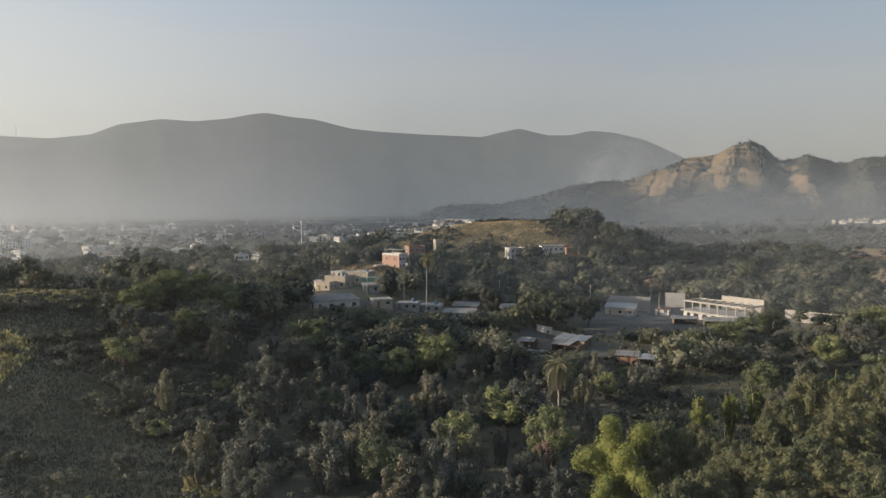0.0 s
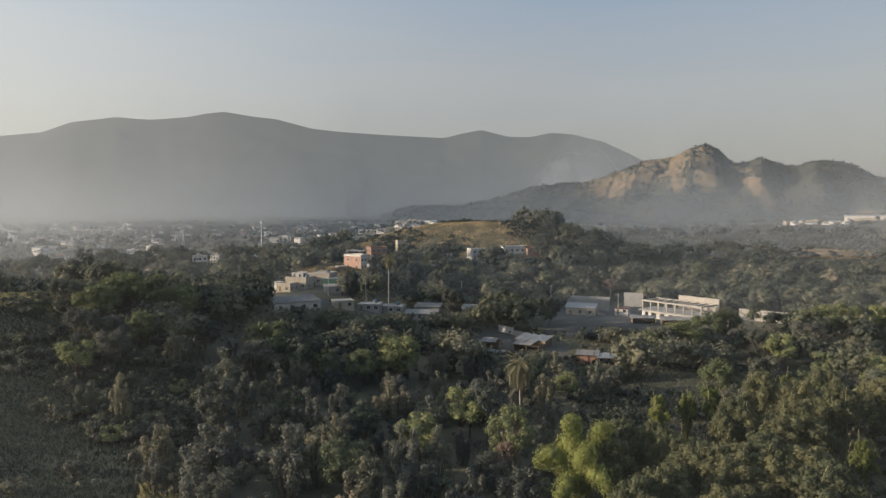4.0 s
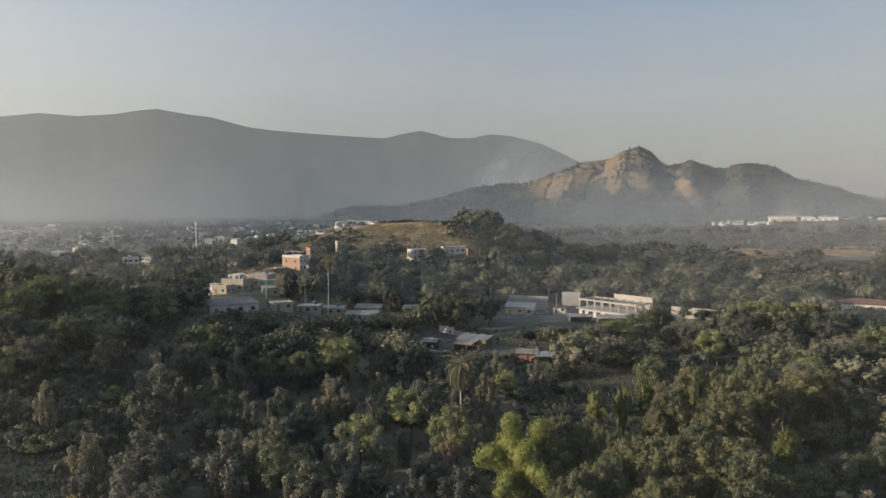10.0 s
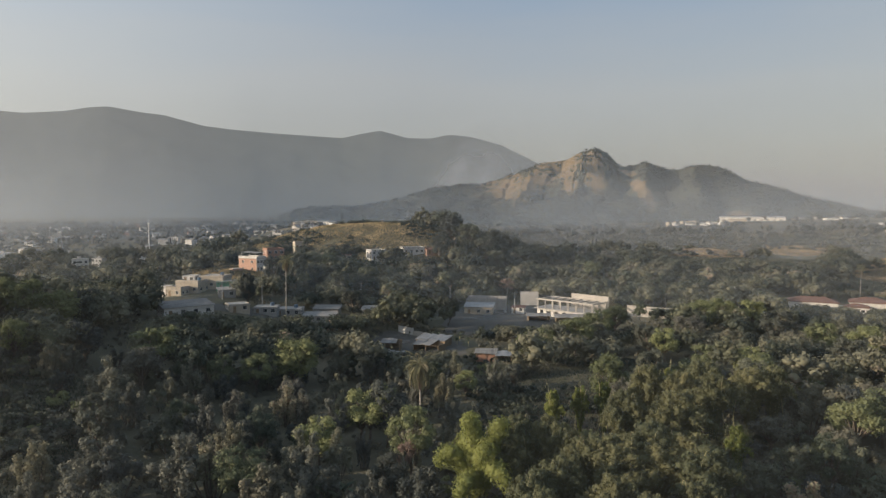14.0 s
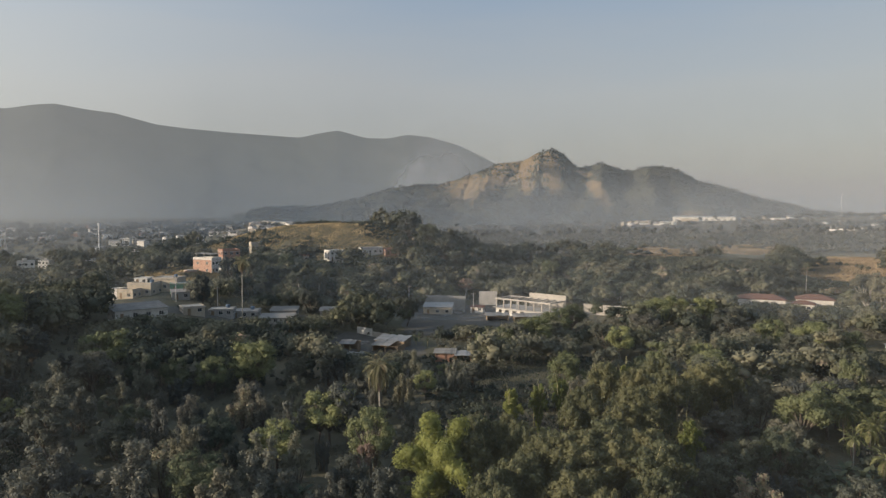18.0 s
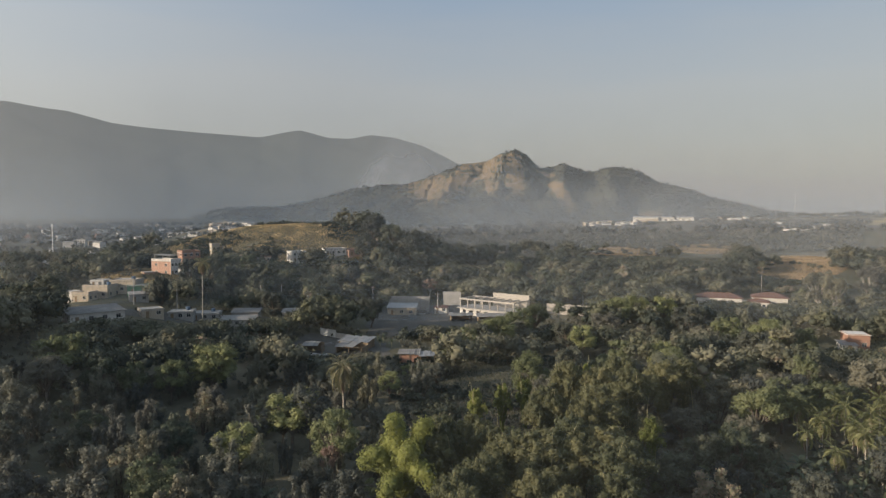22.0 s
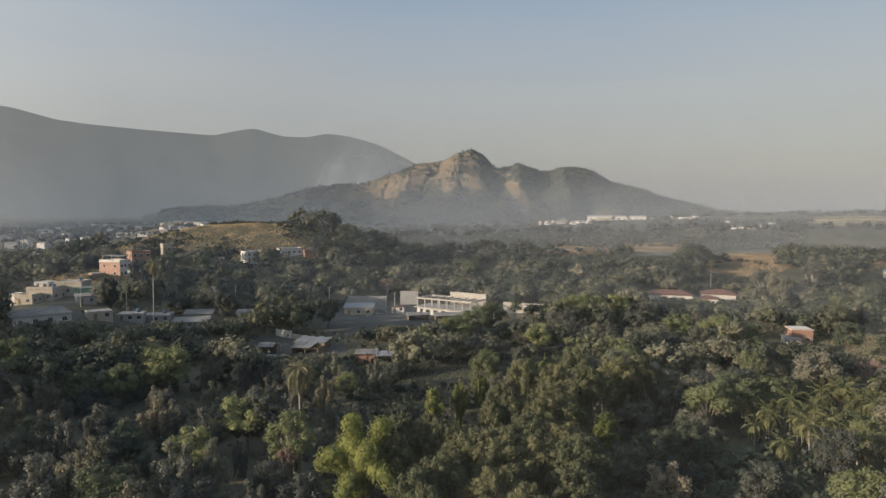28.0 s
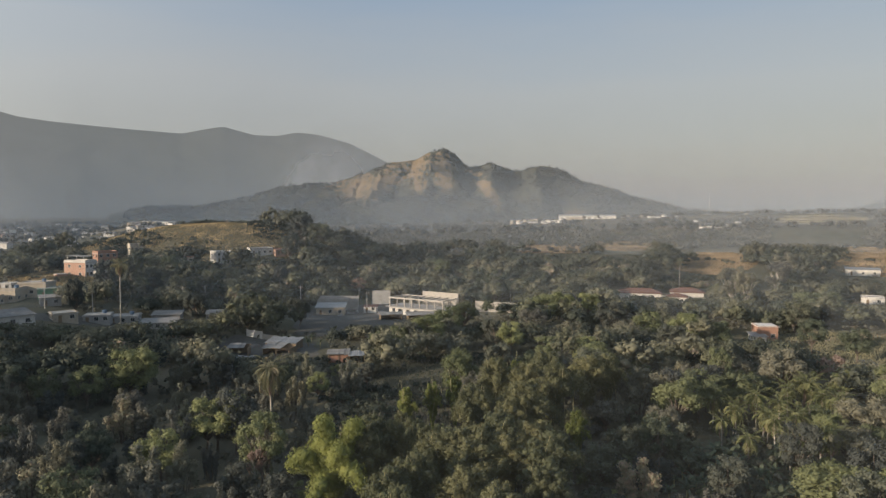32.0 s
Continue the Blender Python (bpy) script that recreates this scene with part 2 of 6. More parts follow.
# ---- the land ----
def earth():
    mat, nodes, links, bsdf = nodes_of("valley_soil")
    co = nodes.new("ShaderNodeTexCoord")
    big, mid, fine = (nodes.new("ShaderNodeTexNoise") for _ in range(3))
    for n, s in ((big, 0.008), (mid, 0.06), (fine, 0.9)):
        n.inputs["Scale"].default_value, n.inputs["Detail"].default_value = s, 6
        links.new(co.outputs["Object"], n.inputs["Vector"])
    a = ramp(nodes, [(0.38, (0.085, 0.085, 0.058)), (0.52, (0.125, 0.115, 0.080)), (0.66, (0.250, 0.185, 0.115))])
    b = ramp(nodes, [(0.35, (0.075, 0.074, 0.052)), (0.7, (0.165, 0.148, 0.105))])
    mx = nodes.new("ShaderNodeMix")
    mx.data_type = "RGBA"
    links.new(big.outputs[0], a.inputs[0])
    links.new(mid.outputs[0], b.inputs[0])
    links.new(fine.outputs[0], mx.inputs[0])
    links.new(a.outputs[0], mx.inputs[6])
    links.new(b.outputs[0], mx.inputs[7])
    links.new(mx.outputs[2], bsdf.inputs["Base Color"])
    bsdf.inputs["Roughness"].default_value = 0.95
    bsdf.inputs["Specular IOR Level"].default_value = 0.1
    bp = nodes.new("ShaderNodeBump")
    bp.inputs["Distance"].default_value = 0.3
    links.new(fine.outputs[0], bp.inputs["Height"])
    links.new(bp.outputs[0], bsdf.inputs["Normal"])
    return mat


def polar_sheet(name, b0, b1, nb, radii, height, material, closed=False, smooth=True):
    """A sheet over a fan of bearings and distances; height(x, y, bearing, r)."""
    bs = np.radians(np.linspace(b0, b1, nb, endpoint=not closed))
    B, R = np.meshgrid(bs, radii, indexing="ij")
    X, Y = R * np.sin(B), R * np.cos(B)
    Z = height(X, Y, np.degrees(B), R)
    k = len(radii)
    i, j = np.meshgrid(np.arange(nb if closed else nb - 1), np.arange(k - 1), indexing="ij")
    i2 = (i + 1) % nb
    faces = np.stack([i * k + j, i * k + j + 1, i2 * k + j + 1, i2 * k + j], -1).reshape(-1, 4).tolist()
    if closed:
        faces.append([q * k for q in range(nb)][::-1])
    return mesh_of(name, np.stack([X, Y, Z], -1).reshape(-1, 3), faces, material, smooth)


def far_drop(x, y, b, r):
    return land(x, y) * np.clip((4600 - r) / 1500, 0, 1)


ground = new("ground", polar_sheet("ground", 0, 360, 520, np.concatenate([[2.0], np.geomspace(20, 4850, 170)]), far_drop, earth(), closed=True))
tagged(ground, "dry grassy valley floor reaching to the horizon", "ground", kind="structure")


# rows of numbers to sample fractal relief on arrays
def relief(x, y, scale, octaves=4, ridged=False):
    flat = np.stack([x.ravel() / scale, y.ravel() / scale], 1)
    out = np.empty(len(flat))
    for n, (a, b) in enumerate(flat):
        v, amp, f = 0.0, 1.0, 1.0
        for _ in range(octaves):
            s = noise.noise(Vector((a * f, b * f, 3.7)))
            v += amp * ((1 - 2 * abs(s)) if ridged else s)
            amp, f = amp * 0.5, f * 2.1
        out[n] = v
    return out.reshape(x.shape)


# -- the far range: a distant, hazy backdrop --
CREST_BEARING = [-60, -45, -32.5, -29.4, -26.8, -24.9, -22, -19.6, -17, -15.5, -14.2, -12, -10.3, -7.5, -5.5, -2, 3.3, 4.7, 6.3, 8.6, 10.4, 12, 13.8, 16.2, 18.3, 20, 23, 26, 53, 54.5, 57, 61, 75]
CREST_RISE = [3.5, 4.6, 5.0, 4.97, 5.36, 6.18, 6.69, 6.61, 6.91, 7.26, 7.43, 7.13, 6.99, 6.31, 6.1, 5.88, 5.62, 5.96, 6.26, 5.67, 5.64, 5.96, 5.77, 5.13, 4.1, 3.18, 1.4, -0.6, -0.6, -0.1, 0.55, 1.3, 2.2]


def range_height(x, y, b, r):
    rise = np.interp(b, CREST_BEARING, CREST_RISE)
    crest = STATION + 4500 * np.tan(np.radians(rise))
    t = np.clip((r - 2900) / 1600, 0, 1)
    body = crest * (0.25 * t + 0.75 * t * t * (3 - 2 * t))
    back = np.clip((r - 4500) / 400, 0, 1)
    spur = relief(x, y, 620, 3, True)
    body += (spur - 0.5) * 0.07 * crest * np.sin(np.pi * t) * (1 - t ** 3)
    return np.maximum(body * (1 - 0.35 * back), -6) - 6 * (1 - t)


def hazy_forest():
    """Far forest slopes behind kilometres of lit haze; they glow, brighter towards the sun's side."""
    mat, nodes, links, bsdf = nodes_of("hazy_far_slope")
    co = nodes.new("ShaderNodeTexCoord")
    sep = nodes.new("ShaderNodeSeparateXYZ")
    links.new(co.outputs["Object"], sep.inputs[0])
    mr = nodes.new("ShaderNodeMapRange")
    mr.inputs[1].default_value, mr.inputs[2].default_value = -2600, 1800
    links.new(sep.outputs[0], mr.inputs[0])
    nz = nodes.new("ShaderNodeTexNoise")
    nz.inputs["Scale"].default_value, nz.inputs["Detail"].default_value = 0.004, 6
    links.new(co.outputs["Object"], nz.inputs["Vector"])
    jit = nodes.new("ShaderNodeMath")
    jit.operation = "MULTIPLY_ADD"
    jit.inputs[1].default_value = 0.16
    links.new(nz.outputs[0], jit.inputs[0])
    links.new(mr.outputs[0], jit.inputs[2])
    # lit haze painted as the slopes' own emission, palest on the left
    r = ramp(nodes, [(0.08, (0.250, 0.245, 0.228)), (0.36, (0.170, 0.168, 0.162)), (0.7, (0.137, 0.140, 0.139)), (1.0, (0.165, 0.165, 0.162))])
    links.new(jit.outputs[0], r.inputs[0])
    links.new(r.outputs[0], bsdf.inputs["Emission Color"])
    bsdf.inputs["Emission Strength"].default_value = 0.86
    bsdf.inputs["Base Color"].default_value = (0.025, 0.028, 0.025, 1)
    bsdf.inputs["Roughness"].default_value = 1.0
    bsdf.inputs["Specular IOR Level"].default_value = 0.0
    return mat


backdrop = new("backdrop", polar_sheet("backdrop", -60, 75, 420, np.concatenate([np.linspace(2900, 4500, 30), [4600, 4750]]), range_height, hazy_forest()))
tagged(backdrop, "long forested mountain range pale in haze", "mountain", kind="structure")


# -- the dry-grass hill behind the valley --
HILL_BEARING = [-2, 0.8, 4.5, 6.8, 10, 12.7, 14.6, 15.4, 18.7, 20.8, 22.8, 24, 24.8, 25.7, 26.7, 27.8, 29.2, 30.3, 31.2, 33.4, 34.2, 35.8, 38.5, 41, 43.3, 47]
HILL_RISE = [-0.6, 0.05, 0.1, 0.42, 1.32, 1.9, 1.7, 2.0, 3.2, 3.59, 4.3, 4.42, 4.2, 3.35, 3.12, 3.42, 2.99, 2.87, 3.12, 3.06, 2.57, 1.83, 0.97, 0.26, -0.25, -0.8]


def hill_height(x, y, b, r):
    crest = STATION + 2150 * np.tan(np.radians(np.interp(b, HILL_BEARING, HILL_RISE)))
    t = np.clip((r - 1450) / 700, 0, 1)
    back = np.clip((r - 2150) / 450, 0, 1)
    body = crest * (0.35 * t + 0.65 * t ** 2.2)
    # uneven spurs run down from the crest towards the valley
    warp = relief(x, y, 240, 3)
    skew = b + (1 - t) * 2.6 + warp * 1.7
    saw = np.abs(((skew / 4.3) % 1.0) - 0.60)
    spur = (0.35 - saw) * 0.32 + relief(x, y, 130, 5, True) * 0.14 - 0.07
    body += crest * spur * np.sin(np.pi * np.clip(t * 0.96, 0, 1)) ** 0.8 * (0.35 + 0.9 * t)
    # a low wooded foothill stands before it
    body = np.maximum(body, 70 * np.exp(-((b - 21.5) / 4.5) ** 2) * np.exp(-((r - 1720) / 130) ** 2) + 40 * np.exp(-((b - 12) / 4) ** 2 - ((r - 1650) / 120) ** 2))
    return body * (1 - 0.8 * back) - 5 * (1 - t)


M_HILL_SCRUB = surface("hill_scrub", (0.035, 0.038, 0.030), (0.075, 0.076, 0.058), 0.02, 0.12, 1.0, 3.0)
M_HILL_GRASS = surface("hill_dry_grass", (0.10, 0.080, 0.052), (0.27, 0.20, 0.125), 0.02, 0.09, 1.0, 2.0)
# grassy spurs, sunlit faces painted in as pale grass: bearing, rise of the middle, half width, half height, slant
SUNLIT_SPURS = [(17.4, 1.6, 2.4, 1.1, 0.35), (21.4, 3.4, 1.7, 1.0, 0.35), (23.7, 2.6, 0.8, 1.5, -0.1), (27.3, 1.5, 0.62, 1.5, -0.85), (22.0, 1.9, 0.5, 0.9, 0.0), (34.6, -0.6, 0.9, 0.3, -0.3), (19.8, 2.4, 1.2, 0.7, 0.3)]


def on_grass(b, rise, wob):
    hit = np.zeros(np.shape(b), bool)
    for cb, cr, hw, hh, slant in SUNLIT_SPURS:
        v = rise - cr
        u = b - cb - (v / slant * 0.6 if abs(slant) > 0.5 else v * slant)
        hit |= (u / hw) ** 2 + (v / hh) ** 2 < 1 + wob
    return hit


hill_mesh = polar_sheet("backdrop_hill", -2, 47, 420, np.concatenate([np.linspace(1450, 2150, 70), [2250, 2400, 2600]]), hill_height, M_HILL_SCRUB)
hill_mesh.materials.append(M_HILL_GRASS)
HV = np.empty(3 * len(hill_mesh.vertices))
hill_mesh.vertices.foreach_get("co", HV)
HV = HV.reshape(-1, 3)
HF = np.empty(4 * len(hill_mesh.polygons), int)
hill_mesh.loops.foreach_get("vertex_index", HF)
HC = HV[HF.reshape(-1, 4)].mean(1)
wobble = 1.1 * np.sin(HC[:, 0] / 19 + HC[:, 2] / 9) * np.sin(HC[:, 1] / 27 + HC[:, 2] / 13) + 0.5 * np.random.default_rng(71).normal(0, 1, len(HC))
hill_mesh.polygons.foreach_set("material_index", on_grass(np.degrees(np.arctan2(HC[:, 0], HC[:, 1])), np.degrees(np.arctan2(HC[:, 2] - STATION, np.hypot(HC[:, 0], HC[:, 1]))), wobble).astype(np.int32))
hill = new("backdrop_hill", hill_mesh)
tagged(hill, "bare hill with sunlit golden dry grass spurs and dark scrub", "hill", kind="structure")


# -- the far plain, a kilometre and more away --
def plain_cover():
    return surface("far_plain_soil", (0.06, 0.06, 0.045), (0.15, 0.13, 0.10), 0.006, 0.05, 1.0)


plain = new("backdrop_plain", polar_sheet("backdrop_plain", -60, 75, 200, np.geomspace(860, 4800, 40), lambda x, y, b, r: far_drop(x, y, b, r) + 0.4 - 2.0 * (r < 870), plain_cover()))
tagged(plain, "pale far plain of fields and scrub", "plain", kind="structure")


# -- evening valley haze put in as thin standing sheets, smoke behind the dry hill --
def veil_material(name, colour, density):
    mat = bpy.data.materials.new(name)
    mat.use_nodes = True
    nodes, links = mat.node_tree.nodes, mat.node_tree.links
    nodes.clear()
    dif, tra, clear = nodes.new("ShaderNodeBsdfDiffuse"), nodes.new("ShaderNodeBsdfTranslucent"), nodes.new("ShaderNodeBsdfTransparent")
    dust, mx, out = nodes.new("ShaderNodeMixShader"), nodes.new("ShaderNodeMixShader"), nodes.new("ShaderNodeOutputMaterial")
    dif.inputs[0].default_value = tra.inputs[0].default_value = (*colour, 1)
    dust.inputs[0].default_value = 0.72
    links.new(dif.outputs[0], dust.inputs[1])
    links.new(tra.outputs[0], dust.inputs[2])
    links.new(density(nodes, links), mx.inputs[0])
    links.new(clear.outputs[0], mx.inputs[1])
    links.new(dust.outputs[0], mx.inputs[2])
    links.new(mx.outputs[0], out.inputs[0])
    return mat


def times(nodes, links, a, b):
    m = nodes.new("ShaderNodeMath")
    m.operation = "MULTIPLY"
    links.new(a, m.inputs[0])
    if isinstance(b, float):
        m.inputs[1].default_value = b
    else:
        links.new(b, m.inputs[1])
    return m.outputs[0]


def span(nodes, links, value, a, b, c=0.0, d=1.0):
    m = nodes.new("ShaderNodeMapRange")
    m.interpolation_type = "SMOOTHSTEP"
    for k, v in enumerate((a, b, c, d)):
        m.inputs[k + 1].default_value = v
    links.new(value, m.inputs[0])
    return m.outputs[0]


def haze_density(thick, low, high):
    """Haze thins out with height and drifts a little in strength."""
    def density(nodes, links):
        co, sep, nz = nodes.new("ShaderNodeTexCoord"), nodes.new("ShaderNodeSeparateXYZ"), nodes.new("ShaderNodeTexNoise")
        links.new(co.outputs["Object"], sep.inputs[0])
        links.new(co.outputs["Object"], nz.inputs["Vector"])
        nz.inputs["Scale"].default_value, nz.inputs["Detail"].default_value = 0.004, 2
        drift = span(nodes, links, nz.outputs[0], 0.3, 0.7, 0.75, 1.25)
        return times(nodes, links, times(nodes, links, span(nodes, links, sep.outputs[2], low, high, 1.0, 0.0), drift), thick)
    return density


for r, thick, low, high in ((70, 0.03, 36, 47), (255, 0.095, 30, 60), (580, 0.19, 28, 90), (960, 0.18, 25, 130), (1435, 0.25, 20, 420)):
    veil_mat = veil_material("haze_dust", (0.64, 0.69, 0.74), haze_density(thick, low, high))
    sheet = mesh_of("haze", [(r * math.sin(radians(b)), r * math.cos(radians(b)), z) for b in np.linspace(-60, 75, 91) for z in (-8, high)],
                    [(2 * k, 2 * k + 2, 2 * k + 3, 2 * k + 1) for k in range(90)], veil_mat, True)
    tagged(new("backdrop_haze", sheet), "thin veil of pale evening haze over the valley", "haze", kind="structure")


def smoke_density(nodes, links):
    """A plume with a crisp windward edge that leans and fades downwind."""
    co, sep, nz = nodes.new("ShaderNodeTexCoord"), nodes.new("ShaderNodeSeparateXYZ"), nodes.new("ShaderNodeTexNoise")
    links.new(co.outputs["Object"], sep.inputs[0])
    links.new(co.outputs["Object"], nz.inputs["Vector"])
    nz.inputs["Scale"].default_value, nz.inputs["Detail"].default_value = 0.006, 4
    x, z = sep.outputs[0], sep.outputs[2]
    lean, curl = nodes.new("ShaderNodeMath"), nodes.new("ShaderNodeMath")
    lean.operation = curl.operation = "MULTIPLY_ADD"
    lean.inputs[1].default_value, curl.inputs[1].default_value = -0.55, 90.0
    links.new(z, lean.inputs[0])
    links.new(x, lean.inputs[2])
    links.new(nz.outputs[0], curl.inputs[0])
    links.new(lean.outputs[0], curl.inputs[2])
    d = times(nodes, links, span(nodes, links, curl.outputs[0], 15, 110), span(nodes, links, curl.outputs[0], 110, 520, 1.0, 0.0))
    d = times(nodes, links, d, span(nodes, links, z, 40, 95))
    d = times(nodes, links, d, span(nodes, links, z, 90, 430, 1.0, 0.0))
    return times(nodes, links, times(nodes, links, d, span(nodes, links, nz.outputs[0], 0.2, 0.75, 0.5, 1.0)), 0.9)


smoke = new("smoke", mesh_of("smoke", [(-120, 0, 0), (760, 0, 0), (800, 60, 450), (-80, 60, 450)], [(0, 1, 2, 3)], veil_material("pale_smoke", (0.85, 0.84, 0.84), smoke_density)))
smoke.matrix_basis = pose(*spot(9.2, 2700), 0, 0, 0, -9.2)
tagged(smoke, "pale smoke drifting up behind the dry hill", "smoke", kind="structure")


# ---- plants ----
def leaves(points, outward, size, rng, hang=0.0, slim=0.62, stray=0.55):
    """Small pointed leaf sprays at the points, as verts and triangles."""
    n = len(points)
    nrm = outward * 1.5 + rng.normal(0, stray, (n, 3)) + np.array([0, 0, 0.15])
    nrm /= np.linalg.norm(nrm, axis=1)[:, None] + 1e-9
    run = rng.normal(0, 1, (n, 3)) + np.array([0, 0, -2.2 * hang])
    run -= nrm * (run * nrm).sum(1)[:, None]
    run /= np.linalg.norm(run, axis=1)[:, None] + 1e-9
    side = np.cross(nrm, run)
    length = (size * (0.55 + 0.9 * rng.random(n)))[:, None]
    wide = length * slim
    back, spread = points - run * length * 0.5, side * wide * 0.62
    v = np.stack([back + spread - nrm * length * 0.1, points + run * length * 0.55 - nrm * length * 0.1, back - spread + nrm * length * 0.12], 1)
    return v.reshape(-1, 3), np.arange(3 * n).reshape(n, 3)


ICO = bmesh.new()
bmesh.ops.create_icosphere(ICO, subdivisions=1, radius=1.0)
ICO_V = np.array([tuple(v.co) for v in ICO.verts])
ICO_F = np.array([[v.index for v in f.verts] for f in ICO.faces])
ICO.free()


def with_bodies(crown, centres, radii, rng, fill=0.8):
    """Adds uneven leafy bodies under the leaf sprays, so that crowns are dense within."""
    v, f = crown
    n, k = len(centres), len(ICO_V)
    wob = fill * (1 + rng.normal(0, 0.22, (n, k, 1)))
    body = centres[:, None, :] + ICO_V[None] * radii[:, None, :] * wob
    faces = (ICO_F[None] + (np.arange(n) * k)[:, None, None]).reshape(-1, 3) + len(v)
    return np.concatenate([v, body.reshape(-1, 3)]), f.tolist() + faces.tolist()


def lobed(lobes, n, size, rng, hang=0.0, under=0.45, inner=0.60):
    """Leaves spread over lobes, rows of (x, y, z, rx, ry, rz)."""
    lobes = np.asarray(lobes, float)
    w = lobes[:, 3] * lobes[:, 5]
    pick = rng.choice(len(lobes), n, p=w / w.sum())
    d = rng.normal(0, 1, (n, 3))
    d /= np.linalg.norm(d, axis=1)[:, None]
    low = d[:, 2] < -0.15
    d[low & (rng.random(n) > under), 2] *= -1
    depth = inner + (1.08 - inner) * rng.random(n)
    depth += np.abs(rng.normal(0, 0.14, n)) * (rng.random(n) < 0.35)
    pts = lobes[pick, :3] + d * lobes[pick, 3:] * depth[:, None]
    return with_bodies(leaves(pts, d, size, rng, hang), lobes[:, :3], lobes[:, 3:], rng, 0.50)


def thing(name, label, category, group=""):
    return tagged(new(name), label, category, group)


def plant(name, label, crown, wood, leaf_mat, wood_mat, group, category="tree"):
    root = thing(name, label, category, group)
    if wood:
        part("trunk", wood.mesh(name + "_trunk", wood_mat, True), root)
    part("crown", mesh_of(name + "_crown", *crown, leaf_mat, True), root)
    return root


def broad_tree(label, seed, height, radius, stem, n, size, leaf, bark=M_BARK, flat=1.0, hang=0.0, name="tree", lobes_n=38, group="valley trees", small=(0.20, 0.36)):
    """A tree with forked limbs that carry leafy lobes of uneven size."""
    rng = np.random.default_rng(seed)
    mid = stem + (height - stem) * 0.5
    hz = (height - stem) * 0.5
    lobes = []
    wood = Solid()
    lean = rng.normal(0, 0.3, 2)
    fork = Vector((lean[0], lean[1], stem * 0.85))
    wood.tube([(0, 0, -1.2), (lean[0] * 0.4, lean[1] * 0.4, stem * 0.45), fork], [radius * 0.075, radius * 0.058, radius * 0.05], 6)
    for k in range(lobes_n):
        a, u = k * 2.4 + rng.normal(0, 0.35), rng.random()
        q = 0.25 + 0.62 * math.sqrt(rng.random())
        z = mid + hz * (u * 1.5 - 0.75) * flat
        tight = math.sqrt(max(0.12, 1 - ((z - mid) / (hz * 1.05)) ** 2))
        r = radius * rng.uniform(*small)
        x, y = math.cos(a) * radius * q * tight, math.sin(a) * radius * q * tight
        lobes.append((x, y, z, r, r * rng.uniform(0.85, 1.1), r * rng.uniform(0.65, 0.95)))
        if k % 2 == 0:
            knee = fork.lerp(Vector((x, y, z)), 0.5) + Vector((rng.normal(0, 0.2), rng.normal(0, 0.2), 0.25))
            wood.tube([fork, knee, (x, y, z)], [radius * 0.036, radius * 0.024, radius * 0.01], 5, False)
    return plant(name, label, lobed(lobes, n, size, rng, hang), wood, leaf, bark, group)


def vine_tree(label, seed, height, radius, n, size, leaf):
    """A tree smothered in creepers: narrow leafy columns of uneven height that taper into hanging tips."""
    rng = np.random.default_rng(seed)
    lobes, wood = [], Solid()
    for k in range(9):
        a = k * 2.4 + rng.normal(0, 0.3)
        q = radius * math.sqrt((k + 0.3) / 9) * rng.uniform(0.8, 1.1)
        top = height * rng.uniform(0.5, 0.85) if k else height * 0.92
        x, y = math.cos(a) * q, math.sin(a) * q
        wood.tube([(0.2 * x, 0.2 * y, -1), (0.7 * x, 0.7 * y, top * 0.5), (x, y, top * 0.95)], [0.14, 0.1, 0.04], 5, False)
        z, r, low = top, radius * rng.uniform(0.22, 0.34), height * rng.uniform(0.0, 0.4)
        while z > low:
            lobes.append((x + rng.normal(0, 0.3 * r), y + rng.normal(0, 0.3 * r), z, r, r, r * 1.05))
            z -= r * 1.25
            r = max(r * rng.uniform(0.76, 1.06), radius * 0.12)
    return plant("vine_tree", label, lobed(lobes, n, size, rng, 0.8, under=0.95), wood, leaf, M_BARK, "creeper trees")


